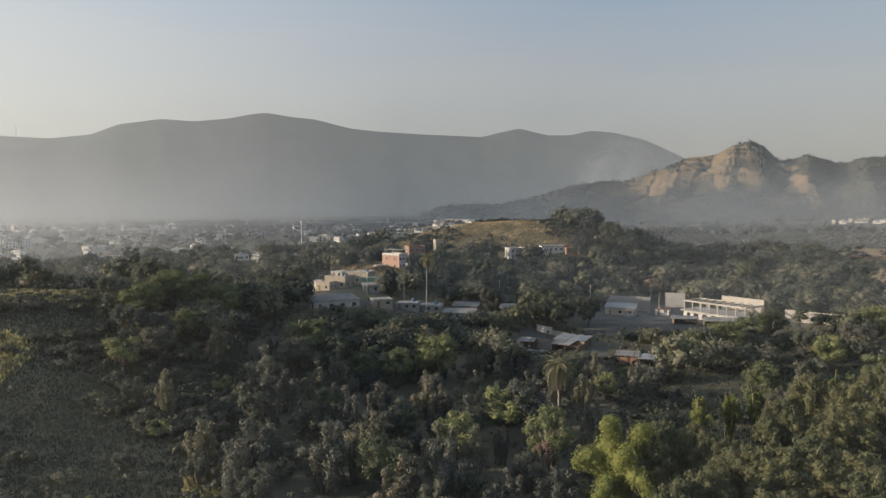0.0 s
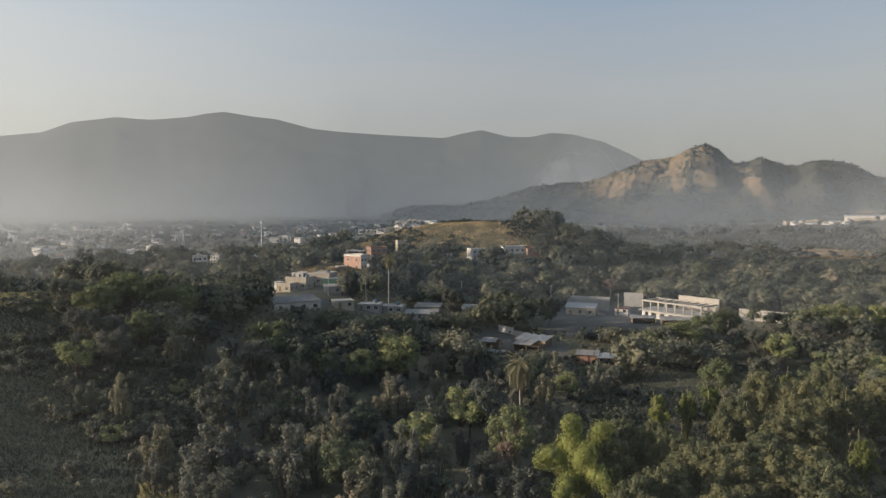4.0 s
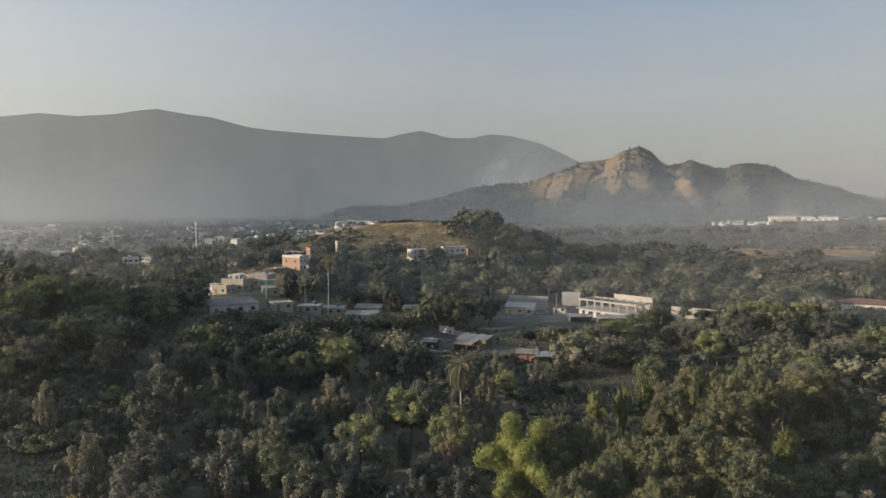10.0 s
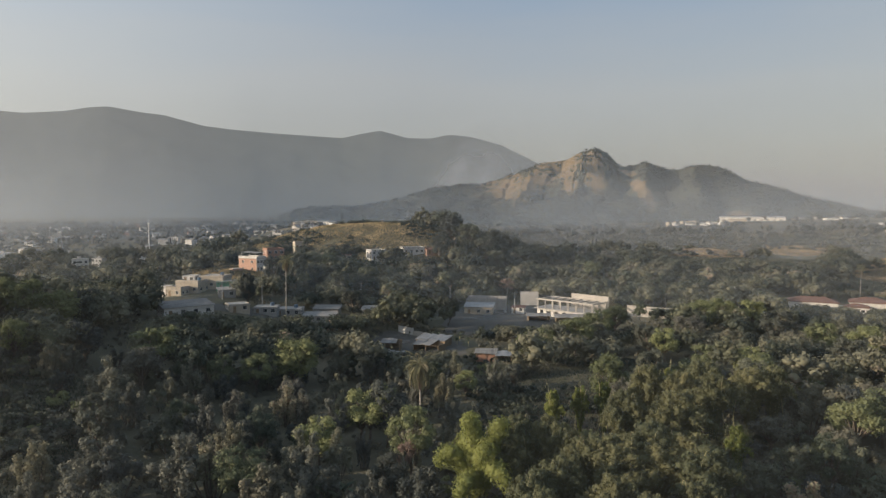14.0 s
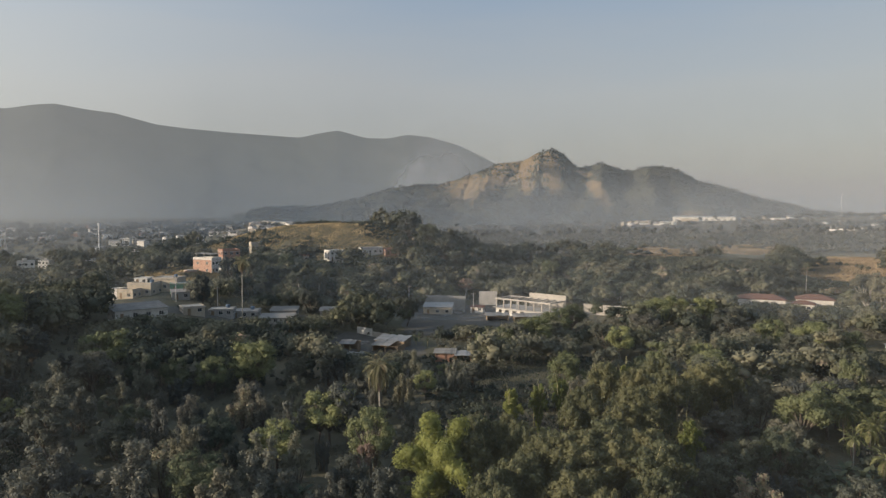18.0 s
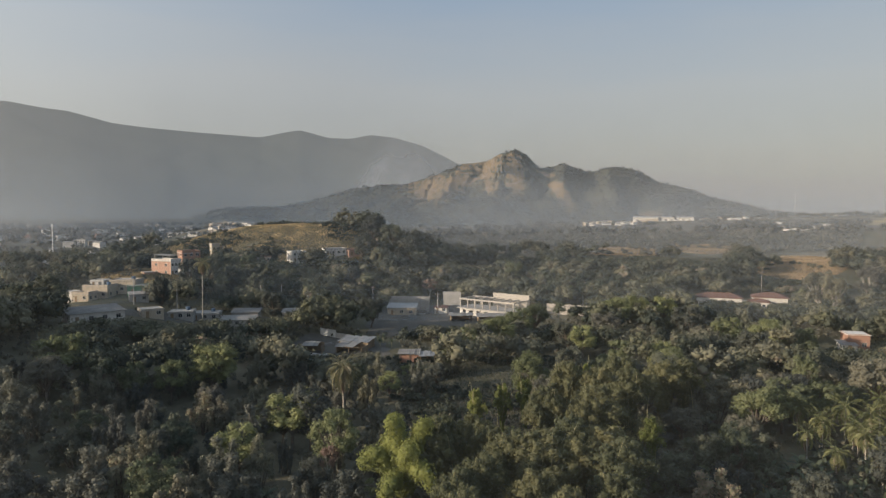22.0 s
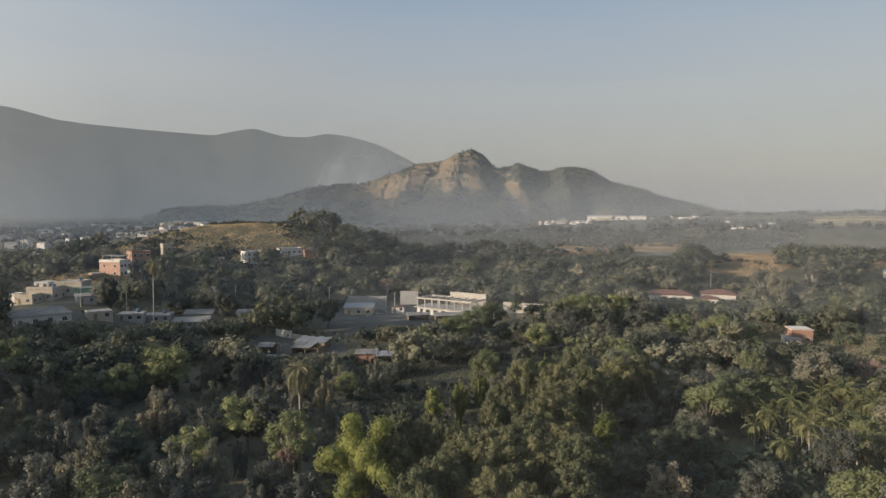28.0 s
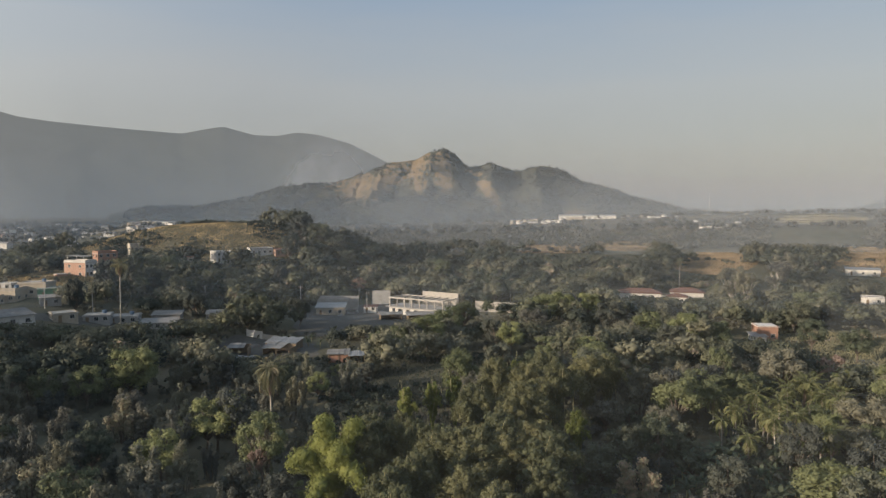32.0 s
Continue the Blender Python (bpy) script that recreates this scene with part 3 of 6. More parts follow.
def bamboo(label, seed, height, spread, culms, n, size, leaf, plume=0.9, name="bamboo_clump", bare=0, split=False, start=0.15, droop=0.65, fall=0.40, bend=1.7, loose=0.4, core=0.45):
    """A clump of arching culms, each a hanging foxtail of leaves."""
    rng = np.random.default_rng(seed)
    wood, pts, outs, canes = Solid(), [], [], []
    per = n // culms
    cores, core_r = [], []
    for k in range(culms):
        a = 2.399 * k + rng.normal(0, 0.25)
        u = (k + 0.5) / culms
        h = height * (1.0 - fall * u * rng.uniform(0.7, 1.15))
        out = spread * (0.15 + 0.85 * u) * rng.uniform(0.8, 1.1)
        way = Vector((math.cos(a), math.sin(a), 0))
        base = way * spread * 0.10 * rng.random()
        path = []
        for i in range(9):
            s = i / 8
            path.append(base + way * out * (s ** bend) + Vector((0, 0, h * math.sin(s * (1.5 + droop * u)) - (0.5 if i == 0 else 0))))
        radii = [0.07 - 0.006 * i for i in range(9)]
        wood.tube(path, radii, 5, False)
        canes.append((path, radii))
        P = np.array([tuple(p) for p in path])
        s = 8 * (start + (1 - start) * rng.random(per))
        i0 = np.minimum(s.astype(int), 7)
        c = P[i0] + (P[i0 + 1] - P[i0]) * (s - i0)[:, None]
        d = rng.normal(0, 1, (per, 3))
        d /= np.linalg.norm(d, axis=1)[:, None]
        taper = plume * np.clip(1.1 - np.abs((s / 8 - 0.62) / 0.46) ** (2 if fall < 0.5 else 4), 0.3, 1.0) * (0.85 + 0.22 * np.sin(s * 4 + k))
        pts.append(c + d * (taper * (1 - loose + loose * np.sqrt(rng.random(per))))[:, None] * np.array([1, 1, 1.15]) + np.array([0, 0, -0.2]))
        outs.append(d)
        for q in np.linspace(3.2, 7.6, 6):
            i = int(q)
            cores.append(P[i] + (P[i + 1] - P[i]) * (q - i))
            core_r.append(np.full(3, plume * max(0.25, 1.05 - ((q / 8 - 0.62) / 0.46) ** 2)))
    for k in range(bare):
        a = rng.random() * 6.28
        foot = Vector((math.cos(a), math.sin(a), 0)) * spread * 0.5 * rng.random()
        rise, way = height * rng.uniform(0.95, 1.12), Vector((math.cos(a * 3.1), math.sin(a * 3.1), 0))
        over = rng.uniform(0.4, 2.6)
        bare_path = [foot + way * over * q ** 2.5 + Vector((0, 0, rise * (q if q < 0.8 else 0.8 + 0.2 * math.sin((q - 0.8) * 5 * (1.2 + 0.5 * over))))) for q in (0, 0.3, 0.55, 0.75, 0.85, 0.92, 1.0, 1.08)]
        canes.append((bare_path, [0.05, 0.048, 0.045, 0.042, 0.04, 0.036, 0.03, 0.02]))
        wood.tube(*canes[-1], 5, False)
    crown = with_bodies(leaves(np.concatenate(pts), np.concatenate(outs), size, rng, 0.8, 0.42), np.array(cores), np.array(core_r), rng, core)
    root = thing(name, label, "bamboo", "bamboo clumps")
    if split:
        for path, radii in canes:
            part("culm", Solid().tube(path, radii, 5, False).mesh("bamboo_culm", M_CULM, True), root)
    else:
        part("cane_cluster", wood.mesh(name + "_culms", M_CULM, True), root)["kind"] = "stuff"
    part("crown", mesh_of(name + "_crown", *crown, leaf, True), root)
    return root


def frond_mesh(name, length, droop, leaf, rng, lift=0.5, width=0.75):
    """A feather leaf: an arched rib with leaflets on both sides."""
    v, f = [], []
    steps = 16
    path = []
    for i in range(steps + 1):
        s = i / steps
        path.append(Vector((length * (s - 0.16 * droop * s * s), 0, length * (lift * s - droop * s * s))))
    for i in range(steps):
        p, q = path[i], path[i + 1]
        t = 0.05 * (1 - i / steps) + 0.012
        k = len(v)
        v += [tuple(p + Vector((0, t, 0))), tuple(p - Vector((0, t, 0))), tuple(q - Vector((0, t, 0))), tuple(q + Vector((0, t, 0)))]
        f.append((k, k + 1, k + 2, k + 3))
        if i > 1:
            reach = width * math.sin(math.pi * min(0.97, (i + 1.5) / (steps + 1))) ** 0.6
            for sgn in (1, -1):
                for h in (0.0, 0.5):
                    a = p.lerp(q, h)
                    tip = a + Vector((reach * 0.55, sgn * reach * rng.uniform(0.75, 1.05), -reach * rng.uniform(0.25, 0.7)))
                    b = a + (q - p) * 0.45
                    mid = a.lerp(tip, 0.5) + Vector((0.06, 0, 0.08))
                    k = len(v)
                    v += [tuple(a), tuple(mid), tuple(tip), tuple(b + (tip - a) * 0.45)]
                    f.append((k, k + 1, k + 2, k + 3))
    return mesh_of(name, v, f, leaf)


def palm(label, seed, height, fronds, length, leaf, group="palms", stem=0.16, dead=5, swell=1.0):
    rng = np.random.default_rng(seed)
    root = thing("palm", label, "palm", group)
    wood = Solid()
    bend = rng.normal(0, 0.25, 2)
    wood.tube([(0, 0, -1), (bend[0] * 0.3, bend[1] * 0.3, height * 0.4), (bend[0] * 0.7, bend[1] * 0.7, height * 0.75), (bend[0], bend[1], height)],
              [stem * 1.4, stem * swell, stem, stem * 0.8], 8)
    part("trunk", wood.mesh("palm_trunk", M_BARK_PALE, True), root)
    kinds = [frond_mesh("palm_frond", length * rng.uniform(0.9, 1.1), dr, leaf, rng, li) for dr, li in ((0.55, 0.75), (0.75, 0.55), (0.95, 0.25))]
    hanging = frond_mesh("palm_dead_frond", length * 0.8, 0.9, M_LEAF_DRY, rng, -0.25, 0.4)
    for k in range(fronds):
        ring = k / fronds
        me = kinds[0 if ring < 0.34 else (1 if ring < 0.7 else 2)]
        part("frond", me, root, m=pose(bend[0], bend[1], height - 0.1, 0, -30 + 78 * ring, k * 137.5))
    for k in range(dead):
        part("dead_frond", hanging, root, "dry hanging frond", m=pose(bend[0], bend[1], height - 0.25, 0, 35, k * 73 + 20))
    return root


def banana(label, seed, height, n):
    """Banana plant: a soft stem and broad arching leaves."""
    rng = np.random.default_rng(seed)
    root = thing("banana_plant", label, "banana plant", "banana plants")
    wood = Solid().tube([(0, 0, -0.5), (0, 0, height * 0.35), (0.05, 0, height * 0.6)], [0.16, 0.13, 0.08], 7)
    part("stem", wood.mesh("banana_stem", M_CULM, True), root)
    v, f = [], []
    length, wide = height * 0.7, height * 0.085
    for i in range(7):
        s = i / 6
        x, z = length * (s * 0.85), length * (0.75 * s - 0.75 * s * s)
        w = wide * math.sin(math.pi * (0.12 + 0.84 * s)) ** 0.7
        v += [(x, -w, z - 0.10 * w), (x, 0, z - 0.12 * wide), (x, w, z - 0.10 * w)]
    for i in range(6):
        f += [(3 * i, 3 * i + 3, 3 * i + 4, 3 * i + 1), (3 * i + 1, 3 * i + 4, 3 * i + 5, 3 * i + 2)]
    me = mesh_of("banana_leaf", v, f, M_BANANA, True)
    for k in range(n):
        part("leaf", me, root, m=pose(0, 0, height * (0.5 + 0.1 * rng.random()), 0, -48 + 60 * k / n, k * 137.5))
    return root


def put(proto, x, y, scale=1.0, spin=0.0, z=None, tall=None):
    """A copy of a plant set on the ground at x, y."""
    ob = copy_thing(proto, Matrix.Identity(4))
    ob.matrix_basis = pose(x, y, lie(x, y) if z is None else z, 0, 0, spin) @ Matrix.Diagonal((scale, scale, scale if tall is None else tall, 1))
    return ob


# prototypes stand at the first place that they take; see the planting below
NEAR = {
    "broad": [broad_tree("broad leafy tree with a rounded dark green crown", 1, 10.5, 4.4, 3.0, 4375, 0.34, M_LEAF),
              broad_tree("spreading green tree with an uneven crown", 2, 11.5, 4.6, 3.6, 4375, 0.34, M_LEAF, lobes_n=34),
              broad_tree("tall dense dark green tree", 3, 12.5, 4.2, 3.0, 4375, 0.34, M_LEAF_DEEP, lobes_n=42),
              broad_tree("olive green tree with loose foliage", 4, 9.5, 4.2, 3.0, 4025, 0.34, M_LEAF_OLIVE, lobes_n=36)],
    "vine": [vine_tree("slender tree hung with green creepers", 11, 9.5, 2.9, 3610, 0.30, M_LEAF_VINE),
             vine_tree("creeper-draped tree with hanging leafy columns", 12, 8.0, 2.6, 3420, 0.30, M_LEAF_VINE),
             vine_tree("leaning tree smothered in dark creepers", 13, 7.0, 3.1, 3420, 0.30, M_LEAF_DEEP),
             vine_tree("creeper tree with browning leaves", 14, 8.5, 2.4, 3420, 0.30, M_LEAF_OLIVE)],
    "bush": [broad_tree("low round bush of the forest edge", 21, 4.5, 2.8, 0.6, 1530, 0.35, M_LEAF, name="bush", group="bushes", lobes_n=16),
             broad_tree("dull olive bush with loose foliage", 22, 3.8, 2.6, 0.5, 1445, 0.35, M_LEAF_OLIVE, name="bush", group="bushes", lobes_n=14),
             broad_tree("dark tangled bush in the wood", 23, 5.0, 2.6, 0.6, 1530, 0.35, M_LEAF_DEEP, name="bush", group="bushes", lobes_n=16)],
    "dull_bamboo": [bamboo("dense dull green bamboo thicket with dry tips", 31, 12, 5.2, 22, 11500, 0.30, M_BAMBOO_DULL, 1.25, bare=1),
                    bamboo("feathery green bamboo thicket with bare canes", 32, 13, 4.4, 20, 10500, 0.30, M_BAMBOO_DULL, 1.1, bare=2)],
    "bamboo": [bamboo("bright yellow-green bamboo clump with arching plumes", 33, 14.0, 9.0, 9, 17000, 0.33, M_BAMBOO, 1.6, split=True, start=0.18, droop=1.0, fall=0.55, bend=1.5, loose=0.22, core=0.72)],
    "sunned": [broad_tree("broad tree with sunned light green leaves", 5, 11, 4.6, 3.0, 4600, 0.34, M_LEAF_SUNNED, lobes_n=38),
              broad_tree("wide sunlit tree with light green foliage", 6, 11, 4.9, 2.8, 4600, 0.34, M_LEAF_SUNNED, lobes_n=44)],
    "lit_bush": [broad_tree("bright green bush standing alone in the grass", 24, 4.5, 2.9, 0.5, 2200, 0.30, M_BAMBOO, name="bush", group="bushes", lobes_n=18)],
    "tuft_bamboo": [bamboo("upright bamboo clump catching the sun", 34, 12, 3.0, 12, 5250, 0.34, M_BAMBOO, 0.75, bare=3)],
    "gum": [broad_tree("tall pale-stemmed tree with a sparse feathery crown", 41, 19, 5.2, 7.0, 5000, 0.45, M_LEAF_OLIVE, M_BARK_PALE, lobes_n=32, small=(0.18, 0.32))],
    "bare": [broad_tree("half-bare reddish tree with dry leaves", 42, 9, 3.6, 3.2, 1530, 0.35, M_LEAF_DRY, M_BARK_PALE, lobes_n=14, small=(0.2, 0.34))],
    "tall": [broad_tree("tall oval dark evergreen tree", 43, 16, 4.4, 3.0, 5000, 0.45, M_LEAF, lobes_n=36)],
    "giant": [broad_tree("huge dark mango tree with a massed crown", 44, 19, 9.0, 3.0, 8200, 0.6, M_LEAF_DEEP, lobes_n=60, small=(0.15, 0.28))],
}
PALMS = [palm("tall feather palm with drooping dry lower fronds", 51, 12.0, 40, 4.4, M_PALM, dead=12),
         palm("young green feather palm", 52, 6.5, 20, 3.4, M_PALM_GREEN, dead=2, stem=0.13),
         palm("very tall slender palm with a small crown", 53, 20.5, 22, 3.2, M_PALM, dead=10, stem=0.15)]
BANANAS = [banana("green broad-leaved banana plant in a thicket", 61, 4.2, 9), banana("smaller banana plant with torn leaves", 62, 3.2, 7)]


# ---- buildings ----
M_WHITE = surface("white_render", (0.42, 0.40, 0.37), (0.72, 0.69, 0.64), 0.7, 6, 0.9, 0.01, vary=0.2)
M_CREAM = surface("cream_render", (0.27, 0.235, 0.185), (0.47, 0.41, 0.33), 0.7, 6, 0.9, 0.01)
M_CONCRETE = surface("raw_concrete", (0.24, 0.23, 0.21), (0.46, 0.44, 0.41), 0.6, 7, 0.92, 0.02)
M_PANEL = surface("pale_precast_concrete", (0.30, 0.275, 0.24), (0.46, 0.425, 0.375), 0.4, 5, 0.92, 0.01, vary=0.15)
M_BLOCK = surface("grey_cement_block", (0.20, 0.195, 0.185), (0.36, 0.35, 0.335), 0.5, 6, 0.95, 0.02, vary=0.2)
M_BRICK = surface("hollow_red_brick", (0.22, 0.125, 0.09), (0.35, 0.21, 0.155), 0.8, 9, 0.95, 0.02)
M_SALMON = surface("salmon_paint", (0.33, 0.205, 0.15), (0.45, 0.29, 0.22), 0.7, 6, 0.9)
M_GREEN_PAINT = surface("green_paint", (0.10, 0.22, 0.13), (0.18, 0.34, 0.22), 0.7, 6, 0.85)
M_BLUE_PAINT = surface("blue_paint", (0.12, 0.22, 0.36), (0.20, 0.32, 0.46), 0.7, 6, 0.8)
M_TILE = surface("red_clay_tile", (0.115, 0.066, 0.053), (0.20, 0.115, 0.09), 0.8, 10, 0.9, 0.02, vary=0.25)
M_SHEET = surface("fibre_cement_sheet", (0.155, 0.15, 0.142), (0.30, 0.29, 0.275), 0.5, 6, 0.85, vary=0.3)
M_ZINC = surface("weathered_zinc", (0.21, 0.21, 0.205), (0.36, 0.355, 0.345), 0.6, 7, 0.5, metal=0.3, vary=0.2)
M_GLASS = surface("dull_window_glass", (0.02, 0.024, 0.028), (0.06, 0.066, 0.07), 1, 5, 0.15)
M_FRAME = surface("painted_frame", (0.40, 0.38, 0.35), (0.62, 0.60, 0.56), 1, 8, 0.7)
M_WOOD = surface("old_timber", (0.14, 0.10, 0.065), (0.30, 0.23, 0.155), 1, 9, 0.9, 0.01)
M_DIRT = surface("bare_yard_dirt", (0.075, 0.071, 0.063), (0.14, 0.13, 0.114), 0.06, 0.7, 0.97, 0.05)
M_TANK = surface("blue_plastic_tank", (0.07, 0.11, 0.17), (0.11, 0.16, 0.23), 1, 5, 0.5)
M_STEEL = surface("galvanised_steel", (0.30, 0.30, 0.30), (0.48, 0.48, 0.48), 1, 6, 0.5, metal=0.4)


def box_mesh(name, material, *size):
    return Solid().box(*size).mesh(name, material)


def window_on(wall, x, y, z, w, h, face, glass=M_GLASS):
    """A framed window with sill on a wall; face: -1 front (towards -y), 1 back, 2 right, -2 left."""
    turn = {-1: 0, 2: 90, 1: 180, -2: -90}[face]
    m = pose(x, y, z, 0, 0, turn)
    s = Solid()
    t = 0.07
    s.box(-w / 2, -0.05, 0, -w / 2 + t, 0.06, h).box(w / 2 - t, -0.05, 0, w / 2, 0.06, h)
    s.box(-w / 2 + t, -0.05, h - t, w / 2 - t, 0.06, h).box(-w / 2 - 0.06, -0.10, -0.06, w / 2 + 0.06, 0.06, 0)
    s.box(-0.025, -0.04, 0, 0.025, 0.03, h - t)
    win = part("window", s.mesh("window_frame", M_FRAME), wall, m=m)
    part("pane", box_mesh("window_pane", glass, -w / 2 + t, -0.015, 0, w / 2 - t, 0.01, h - t), win)
    return win


def door_on(wall, x, y, z, w, h, face, material):
    turn = {-1: 0, 2: 90, 1: 180, -2: -90}[face]
    s = Solid().box(-w / 2, -0.03, 0, w / 2, 0.03, h)
    for a in (0.12, 0.55):
        s.box(-w * 0.36, -0.05, h * a, w * 0.36, -0.03, h * (a + 0.33))
    return part("door", s.mesh("door", material), wall, m=pose(x, y, z, 0, 0, turn))


def corrugated(name, material, w, d, rise, step=0.55):
    """A sheet roof with waves, sloping up towards +y."""
    n = max(6, int(w / step) * 2)
    v, f = [], []
    for i in range(n + 1):
        x = -w / 2 + w * i / n
        lift = 0.07 if i % 2 else 0.0
        v += [(x, -d / 2, lift), (x, d / 2, rise + lift), (x, -d / 2, lift - 0.05), (x, d / 2, rise + lift - 0.05)]
    for i in range(n):
        a, b = 4 * i, 4 * i + 4
        f += [(a, b, b + 1, a + 1), (a + 2, a + 3, b + 3, b + 2), (a, a + 2, b + 2, b), (a + 1, b + 1, b + 3, a + 3)]
    f += [(0, 1, 3, 2), (4 * n, 4 * n + 2, 4 * n + 3, 4 * n + 1)]
    return mesh_of(name, v, f, material)


def hip_roof(name, material, w, d, rise, over=0.6, inset=0.4):
    a, b = w / 2 + over, d / 2 + over
    r = max(0.1, a - b * 0.9)
    pts = [(-a, -b, 0), (a, -b, 0), (a, b, 0), (-a, b, 0), (-r, 0, rise), (r, 0, rise), (-a, -b, -0.18), (a, -b, -0.18), (a, b, -0.18), (-a, b, -0.18)]
    s = Solid().poly(pts, (0, 1, 5, 4), (1, 2, 5), (2, 3, 4, 5), (3, 0, 4), (9, 8, 7, 6), (0, 6, 7, 1), (1, 7, 8, 2), (2, 8, 9, 3), (3, 9, 6, 0))
    # ridge caps and raised tile rows
    s.box(-r, -0.12, rise - 0.06, r, 0.12, rise + 0.1)
    rows = int(w / 1.1)
    for k in range(1, rows):
        x = -a + 2 * a * k / rows
        top = min(1.0, max(0.0, (a - abs(x)) / (a - r))) if abs(x) > r else 1.0
        if top > 0.15:
            for sgn in (-1, 1):
                s.poly([(x - 0.06, sgn * b, 0.05), (x + 0.06, sgn * b, 0.05), (x + 0.06, sgn * b * (1 - top), rise * top + 0.05), (x - 0.06, sgn * b * (1 - top), rise * top + 0.05)],
                       (0, 1, 2, 3) if sgn < 0 else (3, 2, 1, 0))
    return s.mesh(name, material)


def house(label, x, y, turn, w, d, h, wall_mat, roof="flat", storeys=1, base=None, side_mat=None, openings=3, tank=False, roof_mat=None, trim=None, doors=1, name="house", parapet=0.7, group="houses", cover=False):
    """A rendered house: walls, roof, windows, door; it stands on a footing cut into the slope."""
    z = lie(x, y) if base is None else base
    root = tagged(new(name), label, "house", group)
    root.matrix_basis = pose(x, y, z, 0, 0, turn)
    s = Solid().box(-w / 2, -d / 2, -3.5, w / 2, d / 2, h)
    if roof == "flat":
        t = 0.18
        for bx in ((-w / 2, -d / 2, w / 2, -d / 2 + t), (-w / 2, d / 2 - t, w / 2, d / 2), (-w / 2, -d / 2 + t, -w / 2 + t, d / 2 - t), (w / 2 - t, -d / 2 + t, w / 2, d / 2 - t)):
            s.box(bx[0], bx[1], h, bx[2], bx[3], h + parapet)
    wall = part("wall", s.mesh("house_wall", wall_mat), root)
    if side_mat:
        part("side_wall", box_mesh("house_side_wall", side_mat, -w / 2 - 0.02, -d / 2 + 0.05, -0.5, -w / 2, d / 2 - 0.05, h - 0.05), root)
    if roof == "flat":
        part("roof", box_mesh("roof_slab", roof_mat or M_CONCRETE, -w / 2 + 0.2, -d / 2 + 0.2, h + 0.004, w / 2 - 0.2, d / 2 - 0.2, h + 0.12), root)
        part("ledge", box_mesh("house_ledge", trim or M_CONCRETE, -w / 2 - 0.25, -d / 2 - 0.25, h - 0.14, w / 2 + 0.25, d / 2 + 0.25, h - 0.004), root)
    elif roof == "hip":
        part("roof", hip_roof("hip_roof", roof_mat or M_TILE, w, d, d * 0.18), root, m=pose(0, 0, h + 0.18))
    else:
        rise = d * 0.10
        part("roof", corrugated("sheet_roof", roof_mat or M_SHEET, w + 0.9, d + 1.0, rise), root, m=pose(0, 0, h + 0.06))
        part("gable", Solid().poly([(-w / 2, -d / 2, h), (w / 2, -d / 2, h), (w / 2, d / 2, h), (-w / 2, d / 2, h), (w / 2, d / 2, h + rise), (-w / 2, d / 2, h + rise)], (0, 1, 4, 5), (2, 3, 5, 4), (1, 2, 4), (3, 0, 5)).mesh("gable", wall_mat), root)
    for st in range(storeys):
        zz = st * h / storeys + 0.95
        for k in range(openings):
            xx = -w / 2 + w * (k + 0.5) / openings
            if st == 0 and k < doors:
                door_on(wall, xx, -d / 2 - 0.03, 0.0, 0.95, 2.1, -1, M_WOOD)
            else:
                window_on(wall, xx, -d / 2 - 0.01, zz, 1.3, 1.15, -1)
        for k in range(2):
            yy = -d / 2 + d * (k + 0.5) / 2
            window_on(wall, -w / 2 - 0.03, yy, zz, 1.2, 1.1, -2)
            window_on(wall, w / 2 + 0.01, yy, zz, 1.2, 1.1, 2)
    if cover:
        top = h + 0.12
        for sx in (-1, 1):
            for sy in (-1, 1):
                part("cover_post", box_mesh("cover_post", M_CONCRETE, sx * w * 0.4 - 0.09, sy * d * 0.38 - 0.09, top, sx * w * 0.4 + 0.09, sy * d * 0.38 + 0.09, top + 2.1), root)
        part("cover", corrugated("terrace_cover", M_SHEET, w * 0.95, d * 0.92, 0.3), root, "sheet cover over the roof terrace", m=pose(0, 0, top + 2.12))
    if tank:
        t = Solid().tube([(0, 0, 0), (0, 0, 0.9), (0, 0, 1.05)], [0.62, 0.75, 0.5], 12)
        top = h + (0.12 if roof == "flat" else 0.5)
        part("water_tank", t.mesh("water_tank", M_TANK, False), root, "blue plastic water tank", m=pose(w * 0.22, d * 0.15, top))
    return root


def wall_run(label, x0, y0, x1, y1, h, material, name="boundary_wall", thick=0.2, panel=3.2, post=True):
    """A freestanding wall of panels between posts."""
    root = tagged(new(name), label, "wall", "boundary walls")
    length = math.hypot(x1 - x0, y1 - y0)
    root.matrix_basis = pose(x0, y0, min(lie(x0, y0), lie(x1, y1)), 0, 0, math.degrees(math.atan2(y1 - y0, x1 - x0)))
    n = max(1, round(length / panel))
    step = length / n
    pm = box_mesh("wall_panel", material, 0.01, -thick / 2, -1.0, step - 0.01, thick / 2, h)
    po = box_mesh("wall_post", material, -0.14, -thick / 2 - 0.07, -1.0, 0.14, thick / 2 + 0.07, h + 0.12)
    for k in range(n):
        part("panel", pm, root, m=pose(k * step, 0, 0))
    if post:
        for k in range(n + 1):
            part("post", po, root, m=pose(k * step, 0, 0))
    return root


